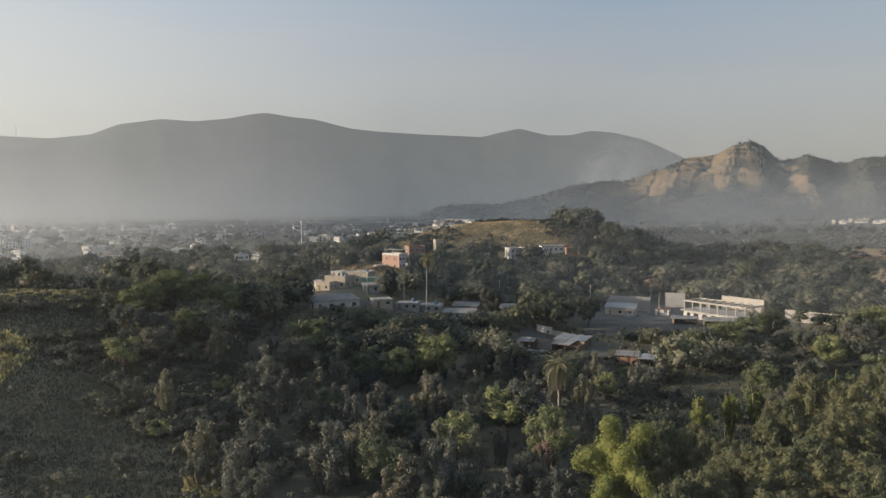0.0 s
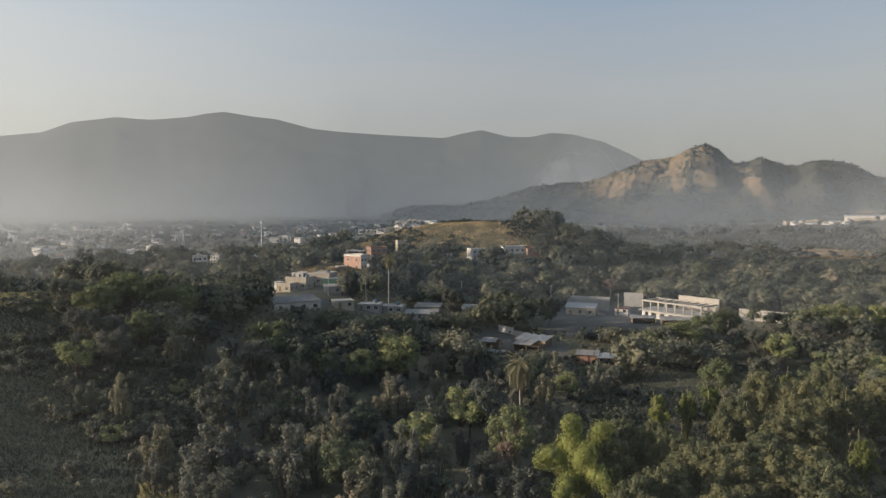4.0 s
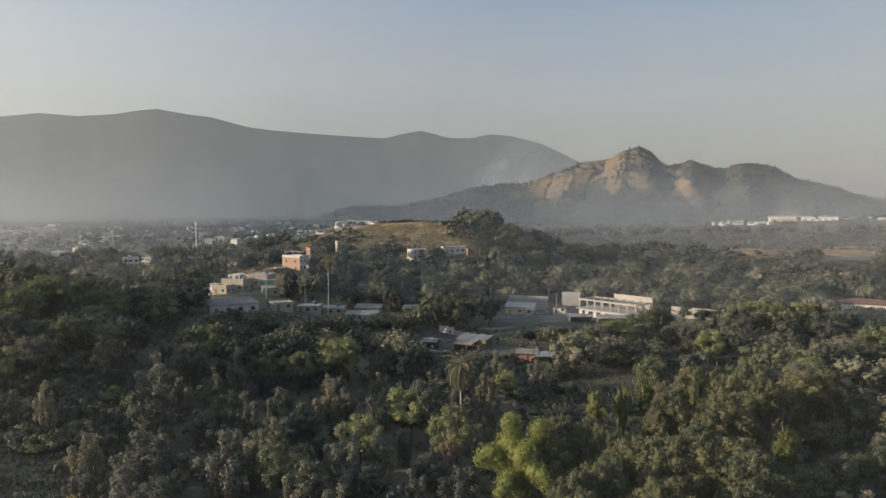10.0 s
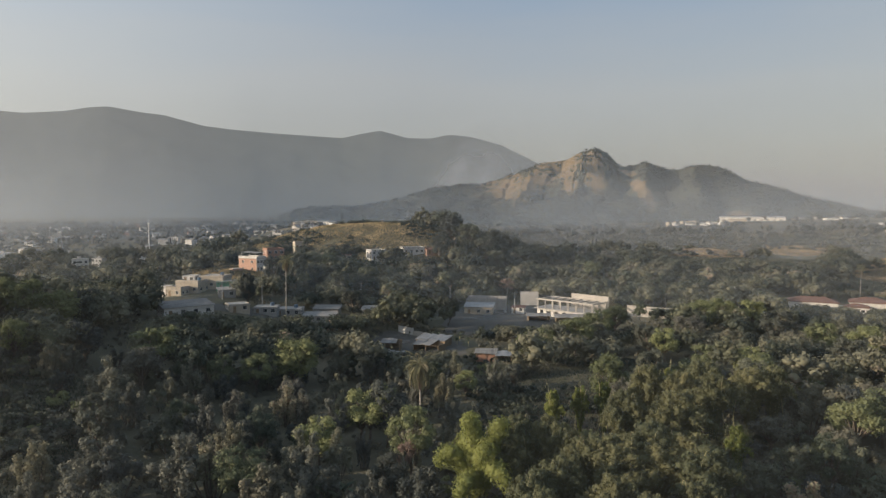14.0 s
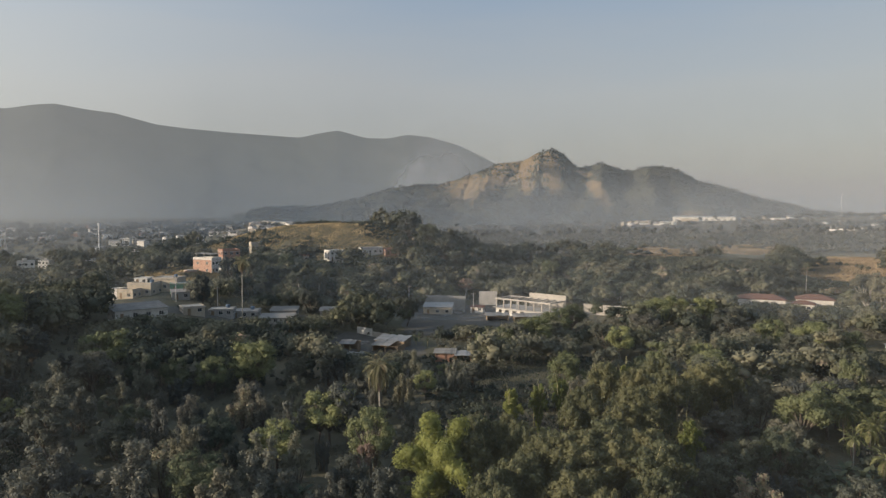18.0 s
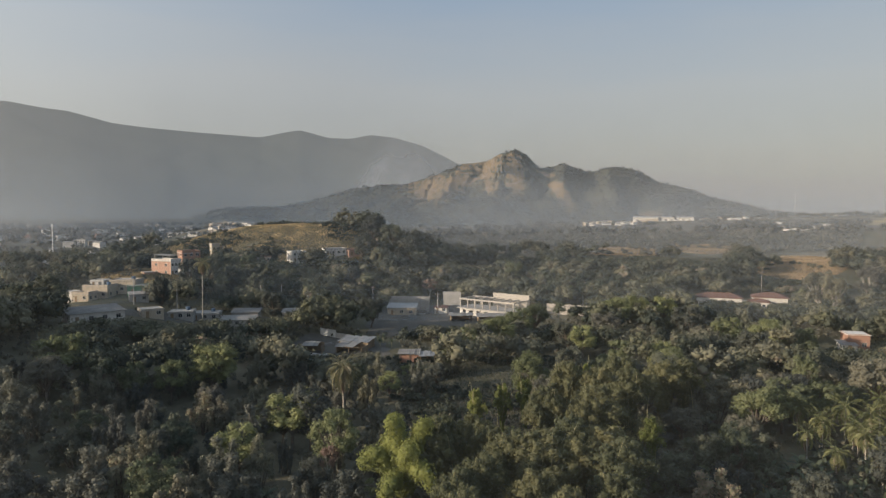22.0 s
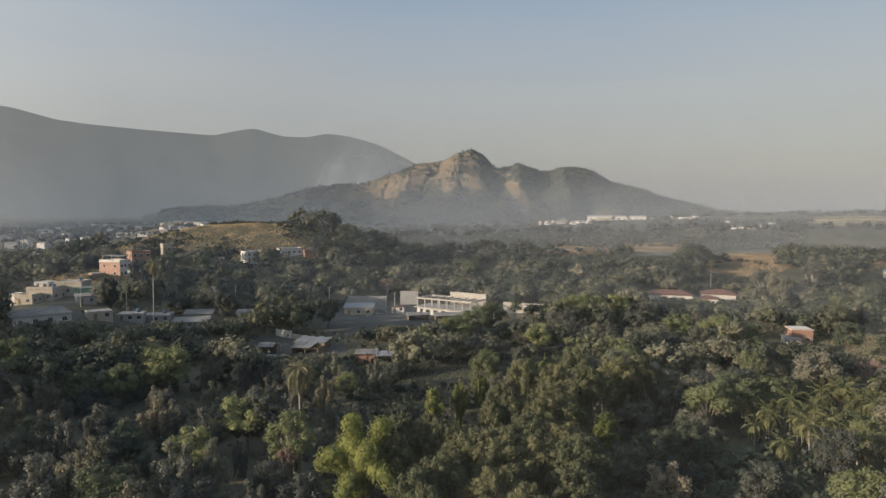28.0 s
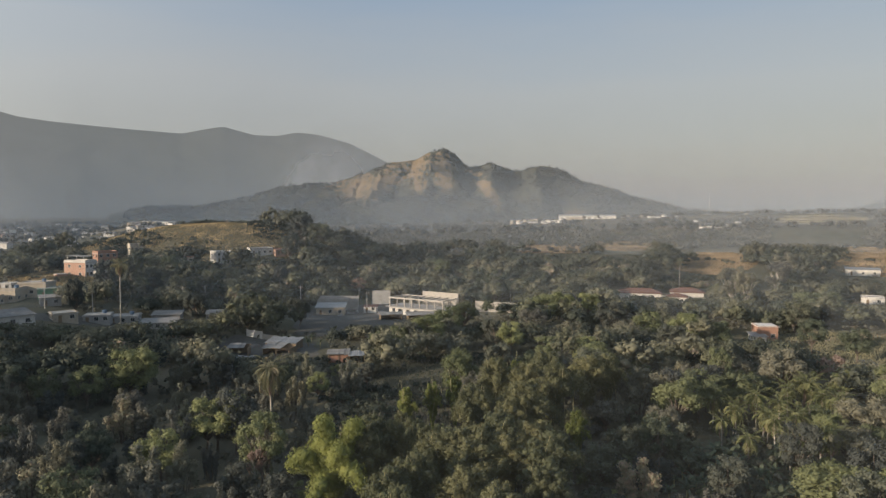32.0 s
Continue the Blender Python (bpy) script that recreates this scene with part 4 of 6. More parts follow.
def shed(label, x, y, turn, w, d, h, roof_mat, wall_mat=M_WOOD, open_front=True, rise=0.5, base=None):
    """A pole shed with a sheet roof."""
    root = tagged(new("shed"), label, "shed", "sheds")
    root.matrix_basis = pose(x, y, lie(x, y) if base is None else base, 0, 0, turn)
    for k in range(3):
        xx = -w / 2 + 0.1 + (w - 0.2) * k / 2
        part("post", box_mesh("shed_post", M_WOOD, xx - 0.08, -d / 2, -0.6, xx + 0.08, -d / 2 + 0.16, h), root)
    part("back_wall", box_mesh("shed_back", wall_mat, -w / 2, d / 2 - 0.12, -0.6, w / 2, d / 2, h + rise * 0.8), root)
    part("side_wall", box_mesh("shed_side", wall_mat, -w / 2, -d / 2 + 0.2, -0.6, -w / 2 + 0.1, d / 2 - 0.14, h), root)
    part("side_wall", box_mesh("shed_side", wall_mat, w / 2 - 0.1, -d / 2 + 0.2, -0.6, w / 2, d / 2 - 0.14, h), root)
    if not open_front:
        part("front_wall", box_mesh("shed_front", wall_mat, -w / 2 + 0.12, -d / 2 + 0.2, -0.6, w / 2 - 0.12, -d / 2 + 0.3, h - 0.3), root)
    frame_ob = part("roof", box_mesh("shed_purlin", M_WOOD, -w / 2, -d / 2, h - 0.04, w / 2, -d / 2 + 0.12, h + 0.06), root)
    rng = np.random.default_rng(int(abs(x * 13 + y * 7)))
    n = max(3, round(w / 1.25))
    for k in range(n):
        if rng.random() < 0.06:
            continue
        long = (d + 0.9) * rng.uniform(0.86, 1.04)
        sheet = corrugated("roof_sheet", roof_mat, (w + 0.8) / n * 1.06, long, rise * rng.uniform(0.8, 1.2), 0.45)
        part("sheet", sheet, frame_ob, m=pose(-w / 2 - 0.4 + (w + 0.8) * (k + 0.5) / n, rng.uniform(-0.2, 0.2), h + 0.07 + 0.03 * (k % 2), rng.uniform(-2, 2), rng.uniform(-2, 2), rng.uniform(-2.5, 2.5)))
    return root


def block_pile(x, y, turn, n, material=M_BLOCK):
    """Stacked building blocks left in the yard."""
    root = tagged(new("block_pile"), "loose stack of grey building blocks on dirt", "blocks", "block piles")
    root.matrix_basis = pose(x, y, lie(x, y) + 0.06, 0, 0, turn)
    rng = np.random.default_rng(n)
    me = box_mesh("block", material, -0.28, -0.2, 0, 0.28, 0.2, 0.36)
    for k in range(n):
        part("block", me, root, m=pose((k % 5) * 0.62 - 1.3 + rng.normal(0, 0.05), ((k // 5) % 2) * 0.46, (k // 10) * 0.37, 0, 0, rng.normal(0, 4)))
    return root


# -- the unfinished concrete building in the dirt yard --
def concrete_frame(x, y, turn, bays=7, bay=3.6, deep=11.0):
    root = tagged(new("unfinished_building"), "unfinished two-storey concrete frame with open upper floor", "building")
    root.matrix_basis = pose(x, y, lie(x, y) - 0.1, 0, 0, turn)
    w = bays * bay
    wall = part("lower_wall", Solid().box(0, 0, -1, w, 0.25, 0.7).box(0, 0, 2.3, w, 0.25, 3.0).mesh("lower_wall", M_WHITE), root, "pale rendered lower wall with dark openings")
    pier = box_mesh("pier", M_WHITE, -0.75, -0.01, 0.7, 0.75, 0.26, 2.3)
    for k in range(bays + 1):
        part("pier", pier, wall, m=pose(min(max(k * bay, 0.75), w - 0.75), 0, 0))
    part("inner_wall", box_mesh("inner_wall", M_BLOCK, 0.3, deep * 0.45, -1, w - 0.3, deep * 0.45 + 0.2, 2.9), root)
    part("side_wall", box_mesh("side_wall", M_WHITE, 0, 0.26, -1, 0.25, deep, 3.0), root)
    part("side_wall", box_mesh("side_wall", M_BLOCK, w - 0.25, 0.26, -1, w, deep, 3.0), root)
    part("floor_slab", box_mesh("floor_slab", M_CONCRETE, -0.9, -1.0, 3.0, w + 0.3, deep, 3.28), root)
    column = box_mesh("column", M_PANEL, -0.19, -0.19, 3.28, 0.19, 0.19, 6.3)
    for k in range(bays + 1):
        for yy in (0.2, deep - 0.3):
            part("column", column, root, m=pose(0.2 + k * (w - 0.4) / bays, yy, 0))
    part("front_beam", box_mesh("front_beam", M_PANEL, -0.4, -0.15, 6.3, w + 0.2, 0.45, 6.85), root)
    part("rear_beam", box_mesh("rear_beam", M_PANEL, -0.4, deep - 0.5, 6.3, w + 0.2, deep + 0.1, 6.85), root)
    cross = box_mesh("cross_beam", M_PANEL, -0.18, 0.45, 6.35, 0.18, deep - 0.5, 6.8)
    for k in range(bays + 1):
        part("cross_beam", cross, root, m=pose(0.2 + k * (w - 0.4) / bays, 0, 0))
    for k in range(3):
        part("starter_bars", Solid().tube([(0, 0, 6.85), (0.05, 0, 7.9)], [0.03, 0.03], 4).tube([(0.2, 0, 6.85), (0.22, 0.05, 7.7)], [0.03, 0.03], 4).mesh("starter_bars", M_STEEL), root, m=pose(3 + k * 8, 0.1, 0))
    return root


# ---- settlement ----
# dirt yard with the unfinished building
def patch(name, pts, material, label, lift=0.06):
    """A thin sheet of another soil that follows the ground."""
    c = np.mean(pts, 0)
    rings, n = 7, len(pts)
    v = [(c[0], c[1], lie(*c) + lift)]
    for k in range(1, rings + 1):
        for p in pts:
            for h in range(4):
                q = np.asarray(p) + (np.asarray(pts[(pts.index(p) + 1) % n]) - p) * h / 4
                w = c + (q - c) * k / rings * (1 + 0.05 * math.sin(q[0] * 1.7 + q[1] * 2.3))
                v.append((w[0], w[1], lie(*w) + lift))
    m = 4 * n
    f = [(0, 1 + i, 1 + (i + 1) % m) for i in range(m)]
    for k in range(rings - 1):
        for i in range(m):
            a, b = 1 + k * m + i, 1 + k * m + (i + 1) % m
            f.append((a, a + m, b + m, b))
    ob = new(name, mesh_of(name, v, f, material, True))
    return tagged(ob, label, "ground", kind="structure")


patch("ground_yard", [(46, 222), (74, 210), (104, 236), (100, 275), (82, 282), (60, 274), (50, 246)], M_DIRT, "bare grey dirt yard")
concrete_frame(90.4, 257.6, -56, bays=7, bay=3.6, deep=10.0)
wall_run("tall pale precast wall behind the unfinished building", 104.3, 256.2, 113.4, 242.4, 7.9, M_PANEL, panel=2.6, thick=0.25)
wall_run("pale boundary wall in the low sun", 121.0, 242.0, 133.5, 229.0, 4.1, M_PANEL, panel=2.4)
# two walls turned from the sun: the shade is in their grey
wall_run("tall cement wall, greyed for its shade", 90.5, 279.5, 97.5, 276.5, 6.0, M_BLOCK, panel=4, post=False)
wall_run("long cement wall of the yard, greyed for its shade", 66.5, 278.5, 82.0, 271.5, 5.8, M_BLOCK, panel=4.5, post=False)
house("low house with a pale sheet roof by the grey wall", 68.5, 264.0, -20, 11, 8, 3.0, M_CREAM, "sheet", roof_mat=M_ZINC)
house("small white store in the dirt yard", 84.5, 263.0, -30, 5, 4, 2.2, M_WHITE, "sheet", openings=2, roof_mat=M_TILE, base=0.0)
shed("long low shed with grey sheet roof", 96.5, 238.5, -12, 11, 5, 2.0, M_SHEET)
shed("open shed with grey sheet roof beside the yard", 86.0, 243.5, -12, 8, 4.5, 2.0, M_SHEET)
shed("timber hut with patched boards", 48.8, 180.5, -18, 5.4, 4.2, 2.2, M_SHEET, open_front=False, wall_mat=M_BRICK)
shed("lean-to with a bright zinc roof", 53.2, 178.0, -18, 4.0, 4.0, 1.8, M_ZINC, open_front=True)
# workshops and sheds behind the palm
wall_run("low whitewashed wall along the workshop", 30.8, 224.5, 34.6, 219.0, 2.4, M_WHITE, panel=3)
wall_run("low pale wall stepping down the lot", 34.8, 218.6, 43.2, 207.5, 1.9, M_PANEL, panel=3)
shed("workshop with long fibre sheet roof", 38.5, 203.0, -35, 9.0, 6.0, 2.2, M_ZINC)
shed("second workshop roof of worn sheets", 36.0, 197.0, -35, 8.0, 5.0, 1.9, M_SHEET)
shed("open shed on white posts", 25.4, 200.6, -20, 5.4, 4.0, 2.2, M_SHEET)
shed("sagging shed with loose roof sheets", 22.4, 186.0, -25, 8.0, 5.0, 2.0, M_SHEET)
house("small house with a tan tiled roof", 11.2, 223.5, -12, 7.4, 6, 2.6, M_CREAM, "sheet", roof_mat=M_SALMON, openings=2)
house("low grey-roofed house in the row", 5.4, 235.5, -12, 10.5, 6, 2.4, M_BLOCK, "sheet")
house("bare block house with flat roof and tank", -4.6, 240.5, -10, 8.6, 7, 2.4, M_BLOCK, "flat", tank=True, parapet=0.3)
house("grey block house with a sheet roof", 8.2, 245.0, -12, 8.8, 6, 2.9, M_BLOCK, "sheet")
house("narrow grey house behind trees", 23.2, 247.0, -12, 4.8, 6, 3.3, M_BLOCK, "sheet", openings=2)
house("small cream house with a flat roof", -20.8, 229.5, 18, 6.4, 6, 2.5, M_CREAM, "flat", openings=2, parapet=0.25)
house("second small grey house in the row", -12.0, 236.0, -8, 7.5, 6, 2.5, M_BLOCK, "flat", parapet=0.2, tank=True)
house("long white house with a wide fibre-cement roof and blue door", -35.0, 218.5, 24, 14.5, 9, 2.9, M_WHITE, "sheet", openings=4, trim=M_BLUE_PAINT)
# houses on the knoll's shoulder
house("cream flat-roofed house with a blue tank", -41.5, 277.0, -24, 9.5, 8, 4.2, M_CREAM, "flat", storeys=1, parapet=0.6, tank=True)
house("pale terrace house with a wide flat roof", -33.5, 281.0, -18, 9.5, 8, 4.4, M_CREAM, "flat", parapet=0.4, tank=True)
house("small white annex house on the slope", -50.0, 275.0, -26, 5.6, 5, 3.4, M_WHITE, "flat", openings=2, parapet=0.3)
house("low house with green painted walls", -29.0, 276.0, 4, 7.2, 6, 3.2, M_GREEN_PAINT, "flat", openings=2, parapet=0.2)
house("two-storey salmon house with open terrace", -21.5, 309.0, 52, 6.0, 10, 6.0, M_WHITE, "flat", storeys=2, side_mat=M_SALMON, parapet=0.9, base=14.2, cover=True)
house("small salmon outbuilding on the slope", -28.0, 305.0, 20, 4.0, 4, 2.6, M_SALMON, "flat", openings=1, parapet=0.1, base=13.4)
house("unplastered brick house on the slope", -13.6, 334.0, 18, 8.0, 8, 4.8, M_BRICK, "flat", storeys=2, base=17.2, parapet=1.0)
house("small brick house with pale front", -1.6, 372.0, 12, 6.0, 6, 3.4, M_CREAM, "flat", storeys=1, base=20.0)
house("low grey house among trees on the slope", 15.5, 366.0, 5, 9.4, 6, 3.2, M_BLOCK, "sheet", base=13.0)
house("square pale house with flat roof on the grassy hill", 40.4, 387.5, 18, 8.6, 8, 5.4, M_WHITE, "flat", storeys=2, parapet=0.5, base=12.6)
house("long low white house under the hill crest", 62.0, 394.0, 10, 12.5, 7, 3.4, M_WHITE, "flat", openings=4, parapet=0.4, base=15.6)
house("salmon annex at the long white house", 72.5, 392.0, 10, 7.0, 6, 2.9, M_SALMON, "sheet", openings=2, base=15.2, roof_mat=M_TILE)
house("blue-grey house beside the trees", -101.0, 360.0, 18, 10, 8, 5.8, M_BLUE_PAINT, "sheet")
house("roof-level white room above the terraces", -42.5, 281.5, -20, 5.0, 5, 2.4, M_WHITE, "flat", openings=2, parapet=0.3, base=13.0)
house("tan lower wing of the terrace houses", -46.0, 271.0, -28, 6.5, 5, 2.8, M_CREAM, "flat", openings=2, parapet=0.8)
house("grey flat-roofed house below the salmon house", -13.0, 303.0, 14, 6.5, 6, 3.0, M_BLOCK, "flat", openings=2, parapet=0.4)
house("small pale house with rusty roof in the trees", 22.0, 371.0, 6, 6.0, 5, 2.8, M_CREAM, "sheet", openings=2, roof_mat=M_TILE, base=14.0)
house("grey cement house at the foot of the knoll", -27.5, 262.0, 10, 6.0, 5, 2.8, M_BLOCK, "sheet", openings=2)
patch("ground_lot", [(18, 186), (30, 178), (46, 190), (48, 206), (36, 224), (26, 226), (17, 205)], M_DIRT, "trodden dirt lot between the workshops")
patch("ground_lane", [(-30, 226), (-8, 226), (16, 228), (28, 240), (14, 250), (-10, 247), (-28, 238)], M_DIRT, "dirt lane through the row of houses")
for x, y, turn, n in ((84, 262, 10, 24), (87, 258, 50, 17), (80, 266, 80, 20), (93, 256, 30, 15), (76, 262, 5, 12), (70, 256, 40, 18), (31, 208, 20, 14), (28, 193, 60, 16)):
    block_pile(x, y, turn, n)
# houses in the right half of the valley
house("long white house with a red hipped tile roof", 201.8, 242.0, -38, 17.5, 9, 3.9, M_WHITE, "hip", openings=5)
house("white house with a red hipped roof", 222.5, 235.5, -40, 13.5, 9, 4.0, M_WHITE, "hip", openings=4)
house("low tiled wing between the white houses", 213.5, 232.0, -40, 8, 6, 2.8, M_WHITE, "hip", openings=2)
wall_run("bright white garden wall", 207.5, 235.5, 214.5, 229.0, 3.2, M_WHITE, panel=3.5)
wall_run("low white wall before the red-roofed house", 222.0, 226.0, 231.0, 218.0, 2.2, M_WHITE, panel=3)
house("bare brick house with a white roof slab", 179.5, 156.0, -30, 6.0, 6, 4.4, M_BRICK, "flat", openings=2, trim=M_WHITE, parapet=0.1, roof_mat=M_WHITE)
house("low white lean-to beside the brick house", 174.8, 154.5, -30, 4.0, 5, 2.0, M_WHITE, "sheet", openings=1, roof_mat=M_ZINC)
house("white low house at the valley's edge", 277.5, 188.0, -50, 8, 7, 2.9, M_WHITE, "flat", openings=2, parapet=0.3)
house("white farm building with long roof", 357.0, 248.0, -50, 16, 7, 3.2, M_WHITE, "sheet", roof_mat=M_ZINC)
shed("long low farm shed with pale roof", 176.0, 262.0, -30, 14, 5, 2.4, M_SHEET)


# ---- town in the plain ----
def town_house(label, w, d, h, wall, roof, kind, rows):
    root = tagged(new("town_house"), label, "house", "town houses")
    body = part("wall", box_mesh("town_wall", wall, -w / 2, -d / 2, -1, w / 2, d / 2, h), root)
    if kind == "hip":
        part("roof", hip_roof("town_roof", roof, w, d, d * 0.25), root, m=pose(0, 0, h + 0.18))
    elif kind == "sheet":
        part("roof", corrugated("town_roof", roof, w + 1, d + 1, 0.8, 1.5), root, m=pose(0, 0, h + 0.06))
    else:
        part("roof", Solid().box(-w / 2 - 0.2, -d / 2 - 0.2, h + 0.004, w / 2 + 0.2, d / 2 + 0.2, h + 0.3).box(-1, -1, h + 0.3, 1, 1, h + 1.6).mesh("town_roof", roof), root)
    win = Solid().box(-0.7, -0.06, 0, 0.7, 0.02, 1.3).mesh("town_window", M_GLASS)
    for st in range(rows):
        for k in range(3):
            part("window", win, body, m=pose(-w / 2 + w * (k + 0.5) / 3, -d / 2, 1.0 + st * 2.9))
    return root


TOWN = [town_house("small white town house", 9, 8, 3.2, M_WHITE, M_SHEET, "sheet", 1),
        town_house("two-storey pale town house with flat roof", 8, 8, 6.2, M_CREAM, M_CONCRETE, "flat", 2),
        town_house("brick town house with flat roof", 8, 9, 6.0, M_BRICK, M_CONCRETE, "flat", 2),
        town_house("low town house with red tile roof", 11, 8, 3.2, M_WHITE, M_TILE, "hip", 1),
        town_house("white town house with zinc roof", 12, 8, 4.0, M_WHITE, M_ZINC, "sheet", 1),
        town_house("three-storey white town block", 9, 9, 9.2, M_WHITE, M_CONCRETE, "flat", 3)]
rng = np.random.default_rng(3)
count = 0
while count < 185:
    b, d = rng.uniform(-35, 5), 400 + 1250 * rng.random() ** 0.95
    if d < 600 and b > -8.5:
        continue
    if noise.noise(Vector((b * 0.35, d / 130, 0))) < -0.12:
        continue
    x, y = spot(b, d)
    ob = copy_thing(TOWN[rng.choice([0, 0, 1, 1, 2, 3, 4, 5])], Matrix.Identity(4))
    ob.matrix_basis = pose(x, y, lie(x, y), 0, 0, rng.uniform(-35, 35)) @ Matrix.Diagonal((*(rng.uniform(0.65, 1.1, 3)), 1))
    count += 1
for n, (b0, b1, d0, d1) in ((34, (-0.5, 2.6, 690, 800)), (40, (29.5, 33.5, 1180, 1420)), (10, (44, 47.5, 900, 1100)), (14, (42, 54, 1500, 2100)), (14, (38.3, 42.5, 1250, 1500))):
    for _ in range(n):
        x, y = spot(rng.uniform(b0, b1), rng.uniform(d0, d1))
        ob = copy_thing(TOWN[rng.choice([0, 0, 1, 4])], Matrix.Identity(4))
        ob.matrix_basis = pose(x, y, lie(x, y), 0, 0, rng.uniform(-35, 35)) @ Matrix.Diagonal((0.8, 0.8, 0.72, 1))
for o in TOWN:
    for c in (*o.children_recursive, o):
        bpy.data.objects.remove(c)


# the rest of the town, too far off and too many to tell apart
far_walls, far_roofs = Solid(), Solid()
for k in range(190):
    b, d = rng.uniform(-36, 5), 560 + 1250 * rng.random()
    if noise.noise(Vector((b * 0.35, d / 130, 0))) < -0.12 or (b > -8.5 and d < 650):
        continue
    x, y = spot(b, d)
    w, e, h = rng.uniform(3, 5.5), rng.uniform(3, 4.5), rng.choice([2.8, 3.0, 5.6])
    m = pose(x, y, lie(x, y), 0, 0, rng.uniform(-35, 35))
    far_walls.box(-w, -e, -1, w, e, h, m)
    far_roofs.poly([m @ Vector(p) for p in ((-w - 0.4, -e - 0.4, h + 0.05), (w + 0.4, -e - 0.4, h + 0.05), (w + 0.4, e + 0.4, h + 0.05), (-w - 0.4, e + 0.4, h + 0.05), (-w - 0.4, 0, h + 1.3), (w + 0.4, 0, h + 1.3))],
                   (0, 1, 5, 4), (2, 3, 4, 5), (1, 2, 5), (3, 0, 4), (0, 3, 2, 1))
tagged(new("backdrop_town_walls", far_walls.mesh("backdrop_town_walls", M_WHITE)), "pale walls of the far town", "town", kind="stuff")
tagged(new("backdrop_town_roofs", far_roofs.mesh("backdrop_town_roofs", M_SHEET)), "grey roofs of the far town", "town", kind="stuff")


def factory(x, y, turn):
    root = tagged(new("factory_hall"), "long white factory hall with a bright low roof", "factory")
    root.matrix_basis = pose(x, y, lie(x, y), 0, 0, turn)
    part("wall", box_mesh("hall_wall", M_WHITE, -55, -18, -1, 55, 18, 7), root)
    part("roof", corrugated("hall_roof", M_ZINC, 112, 38, 2.5, 4), root, m=pose(0, 0, 7.05))
    part("fascia", box_mesh("hall_fascia", M_WHITE, -56, -19.4, 5.8, 56, -18.05, 7.4), root)
    for k in range(10):
        part("gate", box_mesh("hall_gate", M_BLOCK, -2.5, -18.06, -0.5, 2.5, -18.0, 4.5), root, m=pose(-48 + k * 10.6, 0, 0))
    part("annex", box_mesh("hall_annex", M_CREAM, -40, -30, -1, -8, -19.5, 5), root)
    return root


factory(*spot(35.6, 1400), -35)


def lattice(label, x, y, h, foot, name="pylon"):
    """A steel lattice mast."""
    root = tagged(new(name), label, "mast", "masts")
    root.matrix_basis = pose(x, y, lie(x, y) if math.hypot(x, y) < 3000 else 0)
    for sx in (-1, 1):
        for sy in (-1, 1):
            part("leg", Solid().tube([(sx * foot, sy * foot, -1), (sx * foot * 0.15, sy * foot * 0.15, h)], [0.16, 0.1], 4).mesh("mast_leg", M_STEEL), root)
    s = Solid()
    for k in range(8):
        z0, z1 = h * k / 8, h * (k + 1) / 8
        a, b = foot * (1 - 0.85 * k / 8), foot * (1 - 0.85 * (k + 1) / 8)
        for q in range(4):
            m = Matrix.Rotation(q * math.pi / 2, 3, "Z")
            s.tube([m @ Vector((-a, -a, z0)), m @ Vector((b, -b, z1))], [0.07, 0.07], 3, False)
    part("bracing", s.mesh("mast_bracing", M_STEEL), root)
    part("arm", box_mesh("mast_arm", M_STEEL, -foot * 1.6, -0.1, h * 0.86, foot * 1.6, 0.1, h * 0.86 + 0.2), root)
    return root


def monopole(label, x, y, h):
    """A tall tubular antenna tower."""
    root = tagged(new("radio_tower"), label, "tower")
    root.matrix_basis = pose(x, y, lie(x, y))
    part("shaft", Solid().tube([(0, 0, -1), (0, 0, h)], [0.5, 0.3], 12).mesh("tower_shaft", M_WHITE, True), root)
    for z in (h - 1.5, h - 4.5):
        part("platform", Solid().tube([(0, 0, z), (0, 0, z + 0.25)], [0.9, 0.9], 12).mesh("tower_platform", M_STEEL), root)
    for k in range(6):
        part("antenna", box_mesh("tower_antenna", M_STEEL, 0.75, -0.12, h - 2.2, 0.95, 0.12, h + 0.3), root, m=pose(0, 0, 0, 0, 0, k * 60))
    part("spike", Solid().tube([(0, 0, h), (0, 0, h + 3)], [0.08, 0.03], 5).mesh("tower_spike", M_STEEL), root)
    return root


monopole("tall white tubular radio tower in the town", *spot(-11.6, 610), 29)
lattice("lattice pylon in the town", *spot(-17.5, 640), 20, 1.6)
lattice("thin mast above the plain", *spot(44.9, 1500), 46, 1.5)


def pole(label, x, y, h):
    root = tagged(new("power_pole"), label, "pole", "power poles")
    root.matrix_basis = pose(x, y, lie(x, y), 0, 0, -15)
    part("shaft", Solid().tube([(0, 0, -1), (0, 0, h)], [0.17, 0.1], 8).mesh("pole_shaft", M_CONCRETE, True), root)
    part("crossarm", box_mesh("pole_crossarm", M_WOOD, -0.9, -0.06, h - 0.6, 0.9, 0.06, h - 0.45), root)
    for k in (-0.8, 0, 0.8):
        part("insulator", Solid().tube([(k, 0, h - 0.45), (k, 0, h - 0.2)], [0.06, 0.04], 6).mesh("pole_insulator", M_FRAME), root)
    return root


for x, y, h in ((-28, 252, 9), (14, 262, 9), (22, 268, 9), (82.5, 262, 8.5), (95, 247, 8.5), (148, 262, 10), (-14, 245, 8), (172, 250, 9), (60, 280, 9)):
    pole("grey concrete power pole with crossarm", x, y, h)


